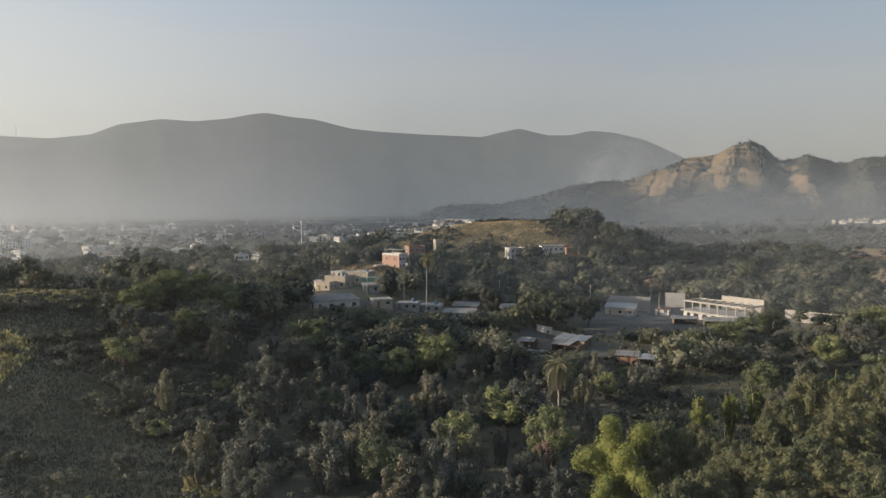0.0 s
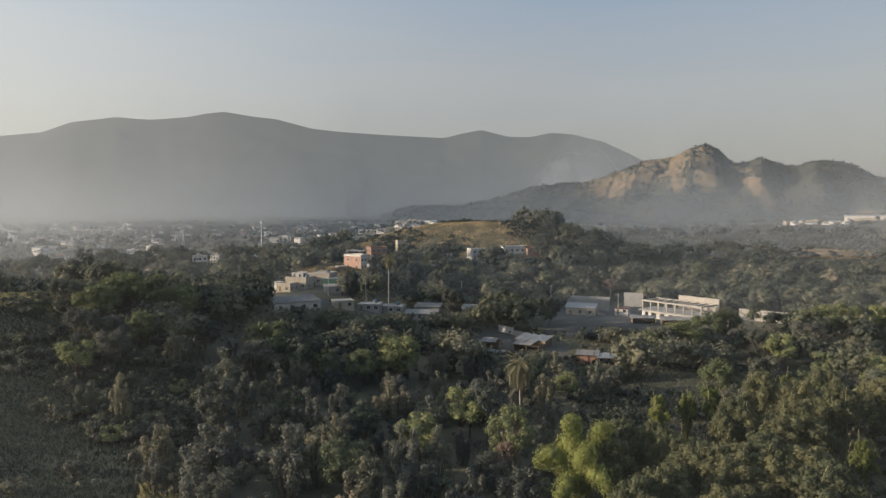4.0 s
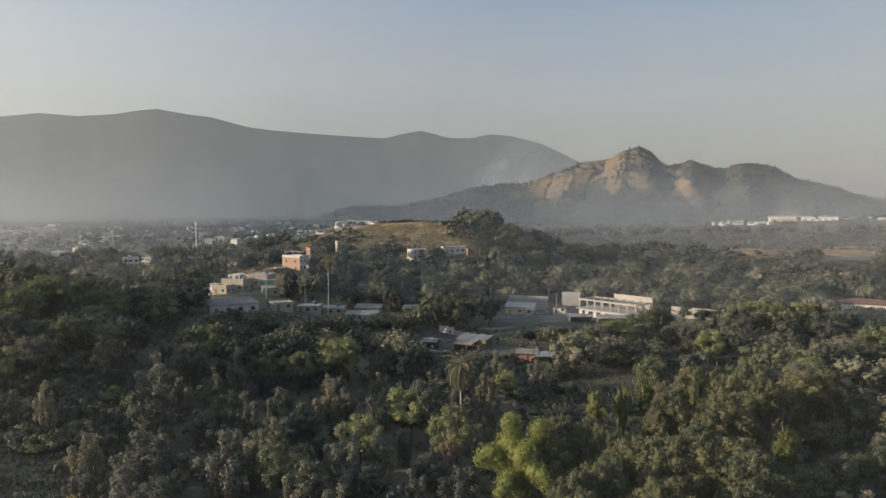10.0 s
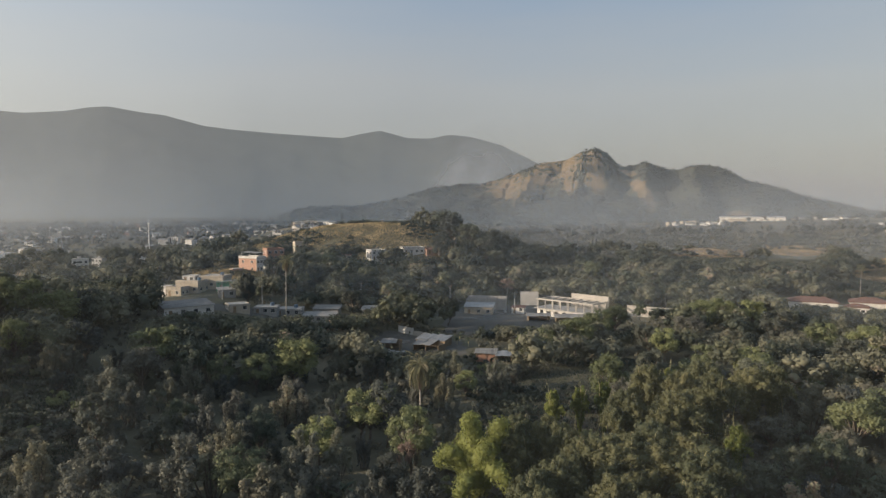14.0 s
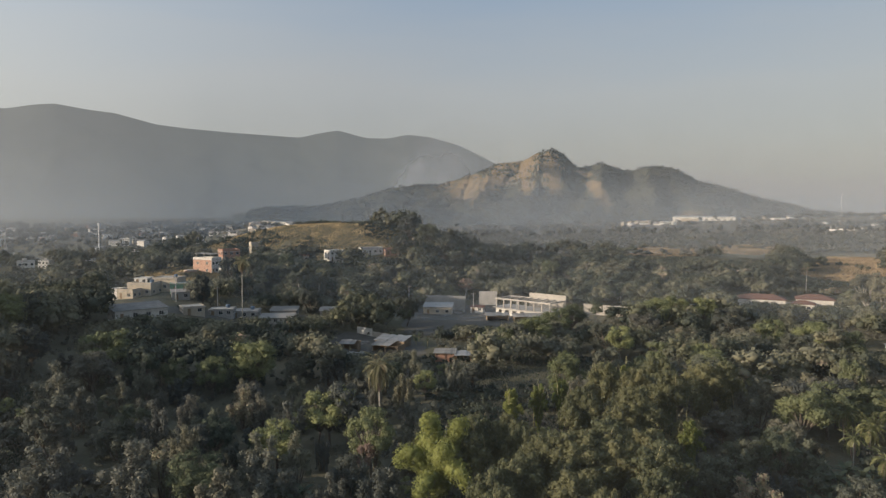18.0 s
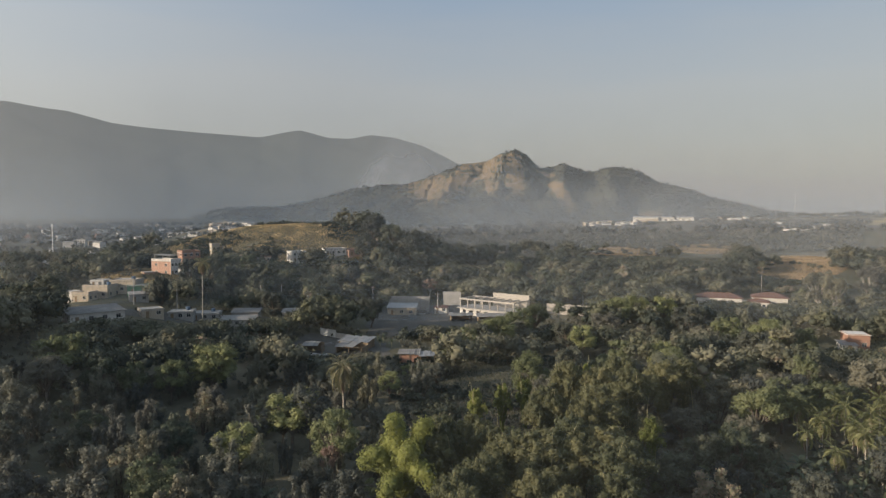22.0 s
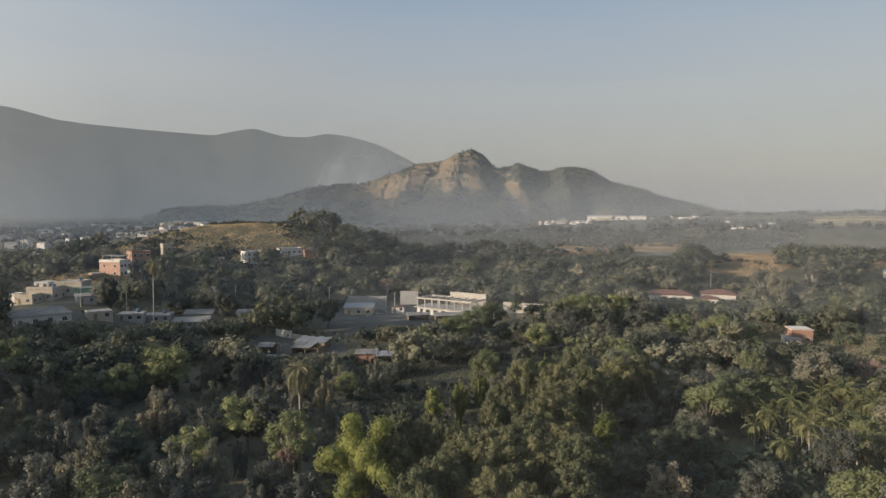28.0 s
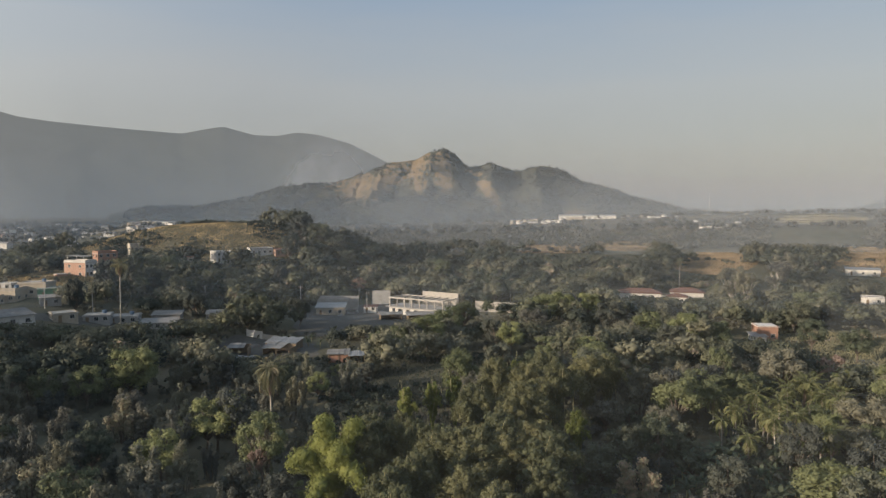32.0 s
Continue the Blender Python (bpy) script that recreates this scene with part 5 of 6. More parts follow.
# ---- planting ----
# ground kept free of trees: x, y, radius
CLEAR = [(-64, 278, 13), (74, 246, 30), (92, 262, 18), (88, 275, 10), (108, 260, 13), (127, 236, 6), (36, 205, 13), (25, 198, 7), (51, 178, 7), (10, 224, 6), (5, 236, 8),
         (-5, 240, 7), (8, 246, 7), (-20, 229, 6), (-12, 236, 6), (-35, 222, 8), (-40, 278, 14), (-20, 308, 9), (200, 240, 12), (222, 234, 12), (179, 155, 8),
         (277, 188, 8), (40, 387, 8), (66, 393, 12), (-14, 334, 8), (48, 131, 11), (70, 150, 14), (90, 160, 12), (57, 142, 10), (190, 132, 22), (172, 122, 12), (-46, 84, 6), (22, 186, 6)]
# lines of sight over low growth: bearings, distance of what lies behind, and the lowest rise above which nothing grows
OPEN = [(-11.5, -4.5, 215, -8.0), (-6.5, 1, 225, -8.5), (-4, 6.2, 235, -8.6), (6, 13.5, 195, -11.7), (13.5, 17.8, 175, -12.6), (12, 20, 240, -9.6), (17.5, 25.2, 255, -8.9),
        (23.8, 26.4, 262, -7.7), (26.2, 30.5, 235, -9.4), (38, 45.5, 310, -7.0), (46.8, 50.5, 232, -9.8), (51, 60, 215, -11.0), (-11.3, -5.0, 268, -7.5), (-5.4, -1, 300, -5.3),
        (4.8, 11, 380, -3.9), (16, 22, 130, -16.0), (54.5, 58, 330, -6.8), (29.5, 36.2, 560, -3.75), (41.8, 48.6, 470, -5.2), (49.2, 55.3, 900, -2.65), (53.0, 58, 500, -5.0), (36.5, 41, 640, -3.9), (7.5, 11.5, 131, -16.2), (9, 19, 90, -24), (-37, -28.6, 180, -8.4), (-28.6, -24.5, 165, -9.6)]
# open fields: bearing, distance, half width in degrees, half depth
FIELDS = [(45.2, 505, 3.4, 85), (56.0, 560, 4.2, 130), (32.6, 600, 2.8, 50), (52.4, 1090, 3.1, 130), (38.5, 660, 2.8, 60), (50.5, 640, 2.4, 60)]


def top_allowed(x, y):
    """The tallest that growth at x, y may stand without hiding what is seen over it."""
    b, d = math.degrees(math.atan2(x, y)), math.hypot(x, y)
    top = 99.0
    for b0, b1, dist, rise in OPEN:
        if b0 < b < b1 and d < dist:
            top = min(top, STATION + d * math.tan(radians(rise)))
    return top - lie(x, y)


TALL = {"sunned": 11, "lit_bush": 4.5, "broad": 11, "vine": 8.5, "bush": 4.5, "dull_bamboo": 12, "bamboo": 14.5, "tuft_bamboo": 12, "gum": 19, "bare": 9, "tall": 16, "giant": 19, "mid": 10.5}


def is_clear(x, y, r=0.0):
    return any((x - cx) ** 2 + (y - cy) ** 2 < (cr + r) ** 2 for cx, cy, cr in CLEAR)


taken = []


def plant_key(kind, which, bearing, d, height, spin=0.0, wide=1.0):
    """One particular tree."""
    x, y = spot(bearing, d)
    protos = NEAR[kind]
    k = height / TALL[kind]
    taken.append((x, y, 2.5 * k * wide))
    return put(protos[which % len(protos)], x, y, k * wide, spin, tall=k)


def plant_palm(which, bearing, d, size=1.0, spin=0.0):
    x, y = spot(bearing, d)
    taken.append((x, y, 2.0))
    return put(PALMS[which], x, y, size, spin)


plant_key("lit_bush", 0, -28.4, 93, 5.2, 40, 1.1)
plant_key("vine", 0, -16.5, 104, 9.0, 18, 1.25)
plant_key("vine", 1, -14.4, 105, 9.0, 266, 1.10)
plant_key("vine", 0, -10.0, 100, 9.5, 60, 1.20)
plant_key("vine", 1, -7.5, 102, 9.5, 111, 1.20)
plant_key("vine", 3, -5.7, 109, 9.0, 147, 0.80)
plant_key("vine", 0, -14.7, 140, 10.0, 288, 1.10)
plant_key("vine", 1, -13.3, 134, 9.0, 340, 0.90)
plant_key("vine", 3, -22.2, 131, 9.0, 237, 0.70)
plant_key("vine", 2, -24.5, 135, 7.0, 5, 0.80)
plant_key("vine", 0, -8.2, 120, 9.0, 310, 0.80)
plant_key("broad", 0, -11.2, 164, 12.5, 317, 1.15)
plant_key("broad", 3, -12.3, 153, 11.0, 60, 1.00)
plant_key("broad", 0, -6.5, 154, 9.5, 42, 0.80)
plant_key("vine", 0, -8.7, 150, 8.0, 220, 0.80)
plant_key("sunned", 1, -0.6, 159, 12.0, 112, 1.05)
plant_key("broad", 3, -0.9, 139, 9.0, 153, 0.75)
plant_key("vine", 0, 1.8, 118, 8.5, 358, 1.00)
plant_key("vine", 1, 4.7, 110, 6.5, 337, 0.60)
plant_key("bare", 0, 8.3, 103, 7.0, 125, 0.60)
plant_key("vine", 0, 9.0, 110, 8.0, 295, 0.70)
plant_key("vine", 3, 5.7, 131, 7.0, 35, 1.00)
plant_key("vine", 2, -4.1, 123, 8.0, 10, 1.10)
plant_key("vine", 2, -10.6, 121, 8.0, 230, 1.10)
plant_key("vine", 3, -19.5, 112, 7.5, 165, 1.00)
plant_key("vine", 1, -20.2, 104, 6.5, 105, 1.00)
plant_key("vine", 0, 0.7, 95, 8.0, 130, 1.20)
plant_key("vine", 3, -3.1, 93, 8.0, 160, 1.20)
plant_key("vine", 1, -4.6, 86, 7.0, 320, 1.00)
plant_key("vine", 0, -0.3, 84, 7.0, 138, 1.00)
plant_key("vine", 2, 4.5, 86, 7.0, 150, 1.10)
plant_key("sunned", 1, -21.7, 190, 11.5, 268, 1.10)
plant_key("sunned", 0, -19.9, 188, 12.0, 177, 1.15)
plant_key("sunned", 3, -18.0, 188, 11.0, 185, 1.10)
plant_key("sunned", 1, -23.7, 177, 10.5, 78, 1.00)
plant_key("broad", 2, -15.8, 203, 10.0, 268, 1.00)
plant_key("sunned", 0, -20.6, 165, 9.0, 238, 1.00)
plant_key("broad", 2, -22.6, 158, 9.0, 320, 1.00)
plant_key("broad", 3, -16.7, 170, 9.5, 295, 1.00)
plant_key("broad", 2, -30.8, 452, 10.0, 190, 1.10)
plant_key("broad", 2, -28.6, 431, 10.0, 250, 1.00)
plant_key("broad", 0, -26.4, 435, 10.0, 288, 1.00)
plant_key("broad", 3, -32.5, 468, 10.0, 118, 1.00)
plant_key("broad", 2, -25.7, 181, 9.0, 50, 1.00)
plant_key("broad", 2, 4.0, 237, 11.0, 22, 0.95)
plant_key("broad", 3, 9.4, 249, 10.5, 1, 1.10)
plant_key("broad", 2, 11.9, 242, 10.0, 8, 1.10)
plant_key("broad", 2, 8.0, 230, 9.0, 180, 1.00)
plant_key("sunned", 0, 18.5, 178, 9.5, 164, 0.85)
plant_key("broad", 0, 20.0, 190, 9.5, 225, 0.90)
plant_key("sunned", 3, 22.5, 197, 11.0, 153, 1.10)
plant_key("broad", 0, 24.4, 218, 11.0, 5, 1.10)
plant_key("broad", 1, 25.6, 225, 10.5, 13, 1.00)
plant_key("broad", 2, 21.3, 191, 9.0, 310, 0.90)
plant_key("tall", 0, 23.8, 331, 17.0, 334, 1.00)
plant_key("bare", 0, 16.8, 312, 9.5, 82, 0.95)
plant_key("bare", 0, 21.8, 384, 9.0, 4, 1.00)
plant_key("broad", 0, 28.1, 290, 10.5, 252, 0.80)
plant_key("broad", 1, 32.1, 233, 12.0, 160, 1.10)
plant_key("broad", 3, 31.3, 218, 11.0, 120, 1.10)
plant_key("broad", 0, 29.5, 194, 10.0, 40, 1.00)
plant_key("broad", 2, 28.1, 198, 9.0, 0, 1.00)
plant_key("sunned", 0, 25.2, 141, 12.5, 184, 0.80)
plant_key("tuft_bamboo", 0, 20.7, 118, 11.0, 300, 0.90)
plant_key("tuft_bamboo", 0, 22.9, 121, 11.0, 9, 0.90)
plant_key("tuft_bamboo", 0, 24.8, 123, 11.5, 290, 1.00)
plant_key("dull_bamboo", 1, 28.2, 127, 13.0, 182, 1.00)
plant_key("dull_bamboo", 0, 30.7, 127, 13.0, 340, 1.10)
plant_key("tuft_bamboo", 0, 30.0, 131, 13.0, 188, 0.90)
plant_key("dull_bamboo", 0, 32.4, 139, 13.0, 170, 1.10)
plant_key("dull_bamboo", 1, 26.3, 112, 12.0, 300, 1.00)
plant_key("dull_bamboo", 0, 23.7, 92, 12.0, 280, 1.10)
plant_key("dull_bamboo", 0, 26.0, 91, 12.5, 35, 1.20)
plant_key("dull_bamboo", 1, 28.7, 95, 12.5, 50, 1.20)
plant_key("dull_bamboo", 0, 31.2, 95, 12.5, 230, 1.20)
plant_key("dull_bamboo", 0, 21.2, 84, 11.5, 300, 1.00)
plant_key("dull_bamboo", 1, 19.7, 97, 11.0, 145, 0.80)
plant_key("dull_bamboo", 0, 29.4, 111, 11.0, 295, 1.00)
plant_key("dull_bamboo", 0, 26.8, 113, 12.0, 270, 1.00)
plant_key("dull_bamboo", 0, 30.5, 114, 13.0, 240, 1.10)
plant_key("dull_bamboo", 1, 33.2, 124, 13.0, 80, 1.00)
plant_key("dull_bamboo", 0, 35.8, 136, 13.0, 280, 1.10)
plant_key("dull_bamboo", 1, 37.5, 139, 12.0, 15, 1.00)
plant_key("dull_bamboo", 0, 29.2, 92, 12.0, 120, 1.10)
plant_key("dull_bamboo", 0, 32.9, 90, 12.5, 310, 1.20)
plant_key("broad", 0, 44.5, 141, 11.0, 110, 1.10)
plant_key("broad", 3, 41.3, 144, 11.0, 105, 1.10)
plant_key("broad", 1, 42.8, 133, 10.0, 345, 1.10)
plant_key("broad", 0, 47.3, 146, 10.0, 235, 1.00)
plant_key("tall", 0, 45.9, 153, 13.0, 267, 0.70)
plant_key("broad", 3, 50.3, 161, 14.0, 18, 1.00)
plant_key("bare", 0, 53.4, 178, 8.5, 120, 1.10)
plant_key("broad", 3, 55.9, 137, 11.0, 130, 1.20)
plant_key("broad", 3, 54.9, 124, 9.0, 345, 1.00)
plant_key("sunned", 1, 54.0, 100, 9.0, 148, 1.30)
plant_key("sunned", 1, 56.1, 102, 8.5, 285, 1.20)
plant_key("broad", 1, 33.8, 247, 11.0, 240, 1.00)
plant_key("broad", 0, 35.7, 251, 11.5, 225, 1.10)
plant_key("broad", 2, 37.5, 225, 11.0, 180, 1.10)
plant_key("broad", 3, 38.8, 207, 10.0, 70, 1.00)
plant_key("broad", 0, 40.6, 216, 11.0, 0, 1.10)
plant_key("broad", 1, 43.5, 207, 11.0, 180, 1.20)
plant_key("broad", 0, 45.6, 205, 11.0, 285, 1.10)
plant_key("broad", 2, 42.3, 192, 10.0, 10, 1.10)
plant_key("broad", 3, 34.3, 203, 10.0, 330, 0.90)
plant_key("broad", 0, 32.5, 180, 9.0, 260, 1.00)
plant_key("gum", 0, 46.7, 286, 19.0, 350, 1.10)
plant_key("gum", 0, 47.6, 281, 18.0, 172, 0.90)
plant_key("gum", 0, 50.3, 354, 20.0, 239, 1.10)
plant_key("gum", 0, 49.8, 324, 19.0, 320, 1.00)
plant_key("broad", 1, 51.8, 274, 11.0, 310, 1.20)
plant_key("broad", 0, 53.2, 283, 11.0, 295, 1.20)
plant_key("broad", 2, 51.1, 248, 10.0, 150, 1.10)
plant_key("broad", 0, 55.1, 214, 10.0, 340, 1.10)
plant_key("broad", 1, 52.2, 219, 10.0, 150, 1.00)
plant_key("vine", 0, 39.8, 141, 9.0, 110, 1.20)
plant_key("vine", 2, 39.4, 114, 8.0, 260, 1.20)
plant_key("vine", 2, 36.7, 104, 8.0, 170, 1.20)
plant_key("vine", 2, 40.8, 104, 7.0, 120, 1.20)
plant_key("vine", 2, 42.9, 116, 8.0, 340, 1.10)
plant_key("giant", 0, 12.1, 418, 18.0, 9, 0.85)
plant_key("giant", 0, 13.7, 415, 18.0, 66, 0.90)
plant_key("giant", 0, 15.1, 409, 16.0, 316, 0.80)
plant_key("giant", 0, 11.2, 393, 15.0, 315, 0.80)
plant_key("giant", 0, 12.8, 380, 14.0, 140, 0.80)
plant_key("giant", 0, 15.9, 386, 14.0, 210, 0.80)
plant_palm(1, 45.5, 138, 1.00, 194)
plant_palm(1, 48.6, 140, 1.05, 20)
plant_palm(1, 49.4, 132, 0.90, 160)
plant_palm(1, 47.0, 135, 0.90, 100)
plant_palm(1, 51.2, 131, 1.00, 115)
plant_palm(1, 51.7, 151, 1.10, 220)
plant_palm(1, 52.2, 151, 1.10, 325)
plant_palm(1, 50.7, 149, 1.00, 45)
plant_palm(1, 50.2, 140, 0.95, 300)
plant_palm(1, 47.8, 149, 1.00, 240)
plant_palm(1, 53.0, 147, 1.00, 105)
plant_palm(1, 40.3, 117, 0.70, 60)
plant_palm(1, 54.1, 145, 1.00, 315)
for k in range(9):
    plant_palm(1, 46.2 + 0.95 * k + 0.4 * math.sin(3.1 * k), 127 + 9 * math.sin(2.3 * k), 0.8 + 0.02 * k, 77 * k)
plant_palm(2, 42.8, 345, 0.75, 30)

plant_palm(0, 9.6, 132, 1.0, 20)
plant_palm(2, -1.4, 226, 1.0, 50)
plant_key("bamboo", 0, 14.6, 93, 14.2, 200)

plant_key("giant", 0, -2.3, 272, 15.0, 207, 0.62)
plant_key("giant", 0, -0.6, 282, 15.0, 330, 0.60)
plant_key("giant", 0, 1.0, 275, 13.0, 84, 0.60)
plant_key("giant", 0, 2.8, 268, 13.0, 210, 0.60)
plant_key("giant", 0, 4.6, 272, 12.0, 330, 0.60)
plant_key("giant", 0, 6.8, 273, 12.0, 120, 0.62)
plant_key("giant", 0, 8.6, 268, 12.0, 240, 0.60)
plant_key("giant", 0, -4.4, 245, 12.0, 48, 0.50)
plant_key("tall", 0, 2.1, 300, 14.0, 156, 0.90)
plant_key("giant", 0, 10.5, 318, 14.0, 0, 0.62)
plant_key("giant", 0, 12.3, 308, 13.0, 120, 0.62)
plant_key("giant", 0, 14.6, 339, 13.0, 270, 0.60)

rng = np.random.default_rng(4)
for b0, b1, d0, d1, n in ((42, 52, 96, 124, 60), (-5, 4, 84, 96, 10), (2, 5, 196, 208, 10), (10.5, 14, 205, 215, 8), (0.5, 3, 205, 214, 12)):
    for _ in range(n):
        x, y = spot(rng.uniform(b0, b1), rng.uniform(d0, d1))
        put(BANANAS[rng.integers(2)], x, y, rng.uniform(0.6, 0.95), rng.uniform(0, 360))
        if d0 < 100:
            taken.append((x, y, 0.6))

rng = np.random.default_rng(11)
ring = 74.0
while ring < 168:
    step = 6.2 + 0.013 * ring if ring < 170 else 8.0 + 0.014 * (ring - 170)
    arc = math.degrees(step / ring)
    b = -37.0
    while b < 60:
        bb, d = b + rng.uniform(-0.4, 0.4) * arc, ring + rng.uniform(-0.4, 0.4) * step
        b += arc
        x, y = spot(bb, d)
        if is_clear(x, y, 1.5) or any((x - a) ** 2 + (y - c) ** 2 < (r + 1.2) ** 2 for a, c, r in taken):
            continue
        room = top_allowed(x, y)
        if room < 1.6:
            continue
        u = rng.random()
        if bb < -21 and d < 125 and rng.random() < 0.45:
            continue
        if bb < -25.5 and d > 115 and u < 0.92:
            continue
        if d < 170:
            if bb < -19:
                kind = "bush" if (d < 140 or u < 0.3) else ("broad" if u < 0.8 else "vine")
            elif bb < 17:
                kind = "vine" if u < 0.5 else ("broad" if u < 0.68 else "bush")
            elif bb < 36 and d < 128:
                kind = "dull_bamboo" if u < 0.62 else ("tuft_bamboo" if u < 0.75 and d > 100 else "bush")
            elif bb < 46 and d < 110:
                kind = "bush" if u < 0.7 else "vine"
            else:
                kind = "broad" if u < 0.6 else ("bush" if u < 0.85 else "vine")
        h = TALL[kind] * rng.uniform(0.55, 1.0)
        if bb < -19 and d < 140:
            h *= 0.6 if u < 0.8 else 1.0
        if h > room:
            if room < 5.5:
                kind = "bush"
            h = min(room * rng.uniform(0.75, 1.0), TALL[kind] * 1.05)
        k = h / TALL[kind]
        protos = NEAR[kind]
        wide = min(1.15, max(k, 0.62)) * rng.uniform(0.85, 1.15)
        put(protos[rng.integers(len(protos))], x, y, wide, rng.uniform(0, 360), tall=k)
    ring += step * 0.86

# bushes close the floor of the bamboo thickets and the hollow
for _ in range(420):
    bb, d = rng.uniform(16, 58), math.sqrt(rng.uniform(70 ** 2, 135 ** 2))
    x, y = spot(bb, d)
    room = top_allowed(x, y)
    if room < 1.5 or is_clear(x, y) or rng.random() > 0.36:
        continue
    k = min(rng.uniform(0.45, 0.8), room / 4.5)
    put(NEAR["bush"][rng.integers(3)], x, y, k * rng.uniform(1.0, 1.4), rng.uniform(0, 360), tall=k)

for group in (*NEAR.values(), PALMS, BANANAS):
    for o in group:
        for c in (*o.children_recursive, o):
            bpy.data.objects.remove(c)


# ---- woods, undergrowth and grass: too many to count ----
def sight_room(x, y):
    """How tall growth may stand at each place."""
    b, d = np.degrees(np.arctan2(x, y)), np.hypot(x, y)
    top = np.full(len(x), 99.0)
    for b0, b1, dist, rise in OPEN:
        hit = (b > b0) & (b < b1) & (d < dist)
        top[hit] = np.minimum(top[hit], STATION + d[hit] * math.tan(radians(rise)))
    return top - land(x, y)


def woods(name, label, xs, ys, heights, radii, lobes_n, per, size, material, seed, body=0.62, stray=0.28, ground=land):
    rng = np.random.default_rng(seed)
    room = sight_room(xs, ys)
    fits = room > 1.0
    xs, ys, radii, room = xs[fits], ys[fits], radii[fits], room[fits]
    heights = np.minimum(heights[fits], room)
    radii = np.minimum(radii, heights * 0.8 + 0.6)
    n = len(xs)
    base = np.stack([xs, ys, ground(xs, ys)], 1)
    pts, outs, sizes, cores, core_r = [], [], [], [], []
    for lobe in range(lobes_n):
        a, q = rng.random(n) * 6.283, 0.80 * np.sqrt(rng.random(n))
        rise = np.sqrt(1.05 - q * q) * (0.55 + 0.45 * rng.random(n))
        r = np.minimum(radii * (0.26 + 0.26 * rng.random(n)), heights * 0.42)
        c = base + np.stack([np.cos(a) * q * radii, np.sin(a) * q * radii, heights * 0.25 + (heights * 0.75 - r * 0.9) * np.minimum(rise, 1.0)], 1)
        d = rng.normal(0, 1, (n, per, 3)) + np.array([0, 0, 0.35])
        d /= np.linalg.norm(d, axis=2)[:, :, None]
        p = c[:, None, :] + d * (r[:, None] * (0.62 + 0.55 * rng.random((n, per))))[:, :, None] * np.array([1, 1, 0.85])
        cores.append(c)
        core_r.append(np.stack([r, r, r * 0.85], 1))
        pts.append(p.reshape(-1, 3))
        outs.append(d.reshape(-1, 3))
        sizes.append(np.repeat(size * radii / radii.mean(), per))
    crown = leaves(np.concatenate(pts), np.concatenate(outs), np.concatenate(sizes), rng, slim=0.7, stray=stray)
    ob = new(name, mesh_of(name, *(with_bodies(crown, np.concatenate(cores), np.concatenate(core_r), rng, body) if body else crown), material, True))
    return tagged(ob, label, "trees", kind="stuff")


def scatter(n, b0, b1, d0, d1, seed, keep):
    rng = np.random.default_rng(seed)
    b, d = np.radians(rng.uniform(b0, b1, n)), np.sqrt(rng.uniform(d0 * d0, d1 * d1, n))
    x, y = d * np.sin(b), d * np.cos(b)
    k = keep(x, y, np.degrees(b), d, rng.random(n))
    return x[k], y[k]


def off_houses(x, y, more=3):
    ok = np.ones(len(x), bool)
    for cx, cy, r in CLEAR:
        ok &= (x - cx) ** 2 + (y - cy) ** 2 > (r + more) ** 2
    return ok


def below_sight(x, y, h):
    b, d = np.degrees(np.arctan2(x, y)), np.hypot(x, y)
    z = land(x, y) + h
    ok = np.ones(len(x), bool)
    for b0, b1, dist, rise in OPEN:
        ok &= ~((b > b0) & (b < b1) & (d < dist) & (z > STATION + d * math.tan(radians(rise))))
    return ok


def patches(x, y, scale):
    return np.sin(x / scale + 1.7) * np.sin(y / scale * 1.3 + 0.6) + 0.6 * np.sin((x + y) / scale * 0.7)


def mid_wood(x, y, b, d, u):
    lawn = (b > -8) & (b < -2.2) & (d > 290) & (d < 345)
    grass = (bump(x, y, 62, 440, 1, 72, 46, 40, 90) > 0.32) & (x < 78) & (y > 392)
    flats = (b > 27) & (d > 430) & (patches(x, y, 70) > 1.0)
    for fb, fd, hw, hd in FIELDS:
        flats |= ((b - fb) / hw) ** 2 + ((d - fd) / hd) ** 2 < 1 - 0.9 * u
    town = ((b < 4) & (d > 520) & (u > 0.4)) | ((b < -8.5) & (d > 395) & (u > 0.32))
    return ~grass & ~lawn & ~flats & ~town & off_houses(x, y)


def grove(x, y, b, d, u):
    ok = off_houses(x, y) & ~((b > -8) & (b < -2.2) & (d > 290)) & ~((b < -25.5) & (d < 250) & (u < 0.97))
    for a, c, r in taken:
        ok &= (x - a) ** 2 + (y - c) ** 2 > (r + 1.5) ** 2
    return ok


qx, qy = scatter(900, -38, 61, 160, 335, 31, grove)
rr = np.random.default_rng(32)
for k, (mat, words) in enumerate(((M_GROVE, "close dark green trees around the houses"), (M_GROVE_OLIVE, "olive green trees among the houses"), (M_GROVE_DEEP, "deep shadowy green trees of the valley"))):
    pick = np.random.default_rng(36).integers(0, 5, len(qx)) % 3 == k
    woods("grove", words, qx[pick], qy[pick], rr.uniform(6.0, 13.5, pick.sum()), rr.uniform(3.2, 6.8, pick.sum()), 16, 44, 0.53, mat, 33 + k, 0.52, 0.5)
# trees left of the view, never seen, added for the shade they cast
lx, ly = scatter(600, -100, -38, 60, 320, 34, lambda x, y, b, d, u: d > 150)
woods("side_woodland", "woodland added outside the view to shade the slope", lx, ly, rr.uniform(4, 7, len(lx)), rr.uniform(3, 5, len(lx)), 4, 10, 1.9, M_WOODS, 35)
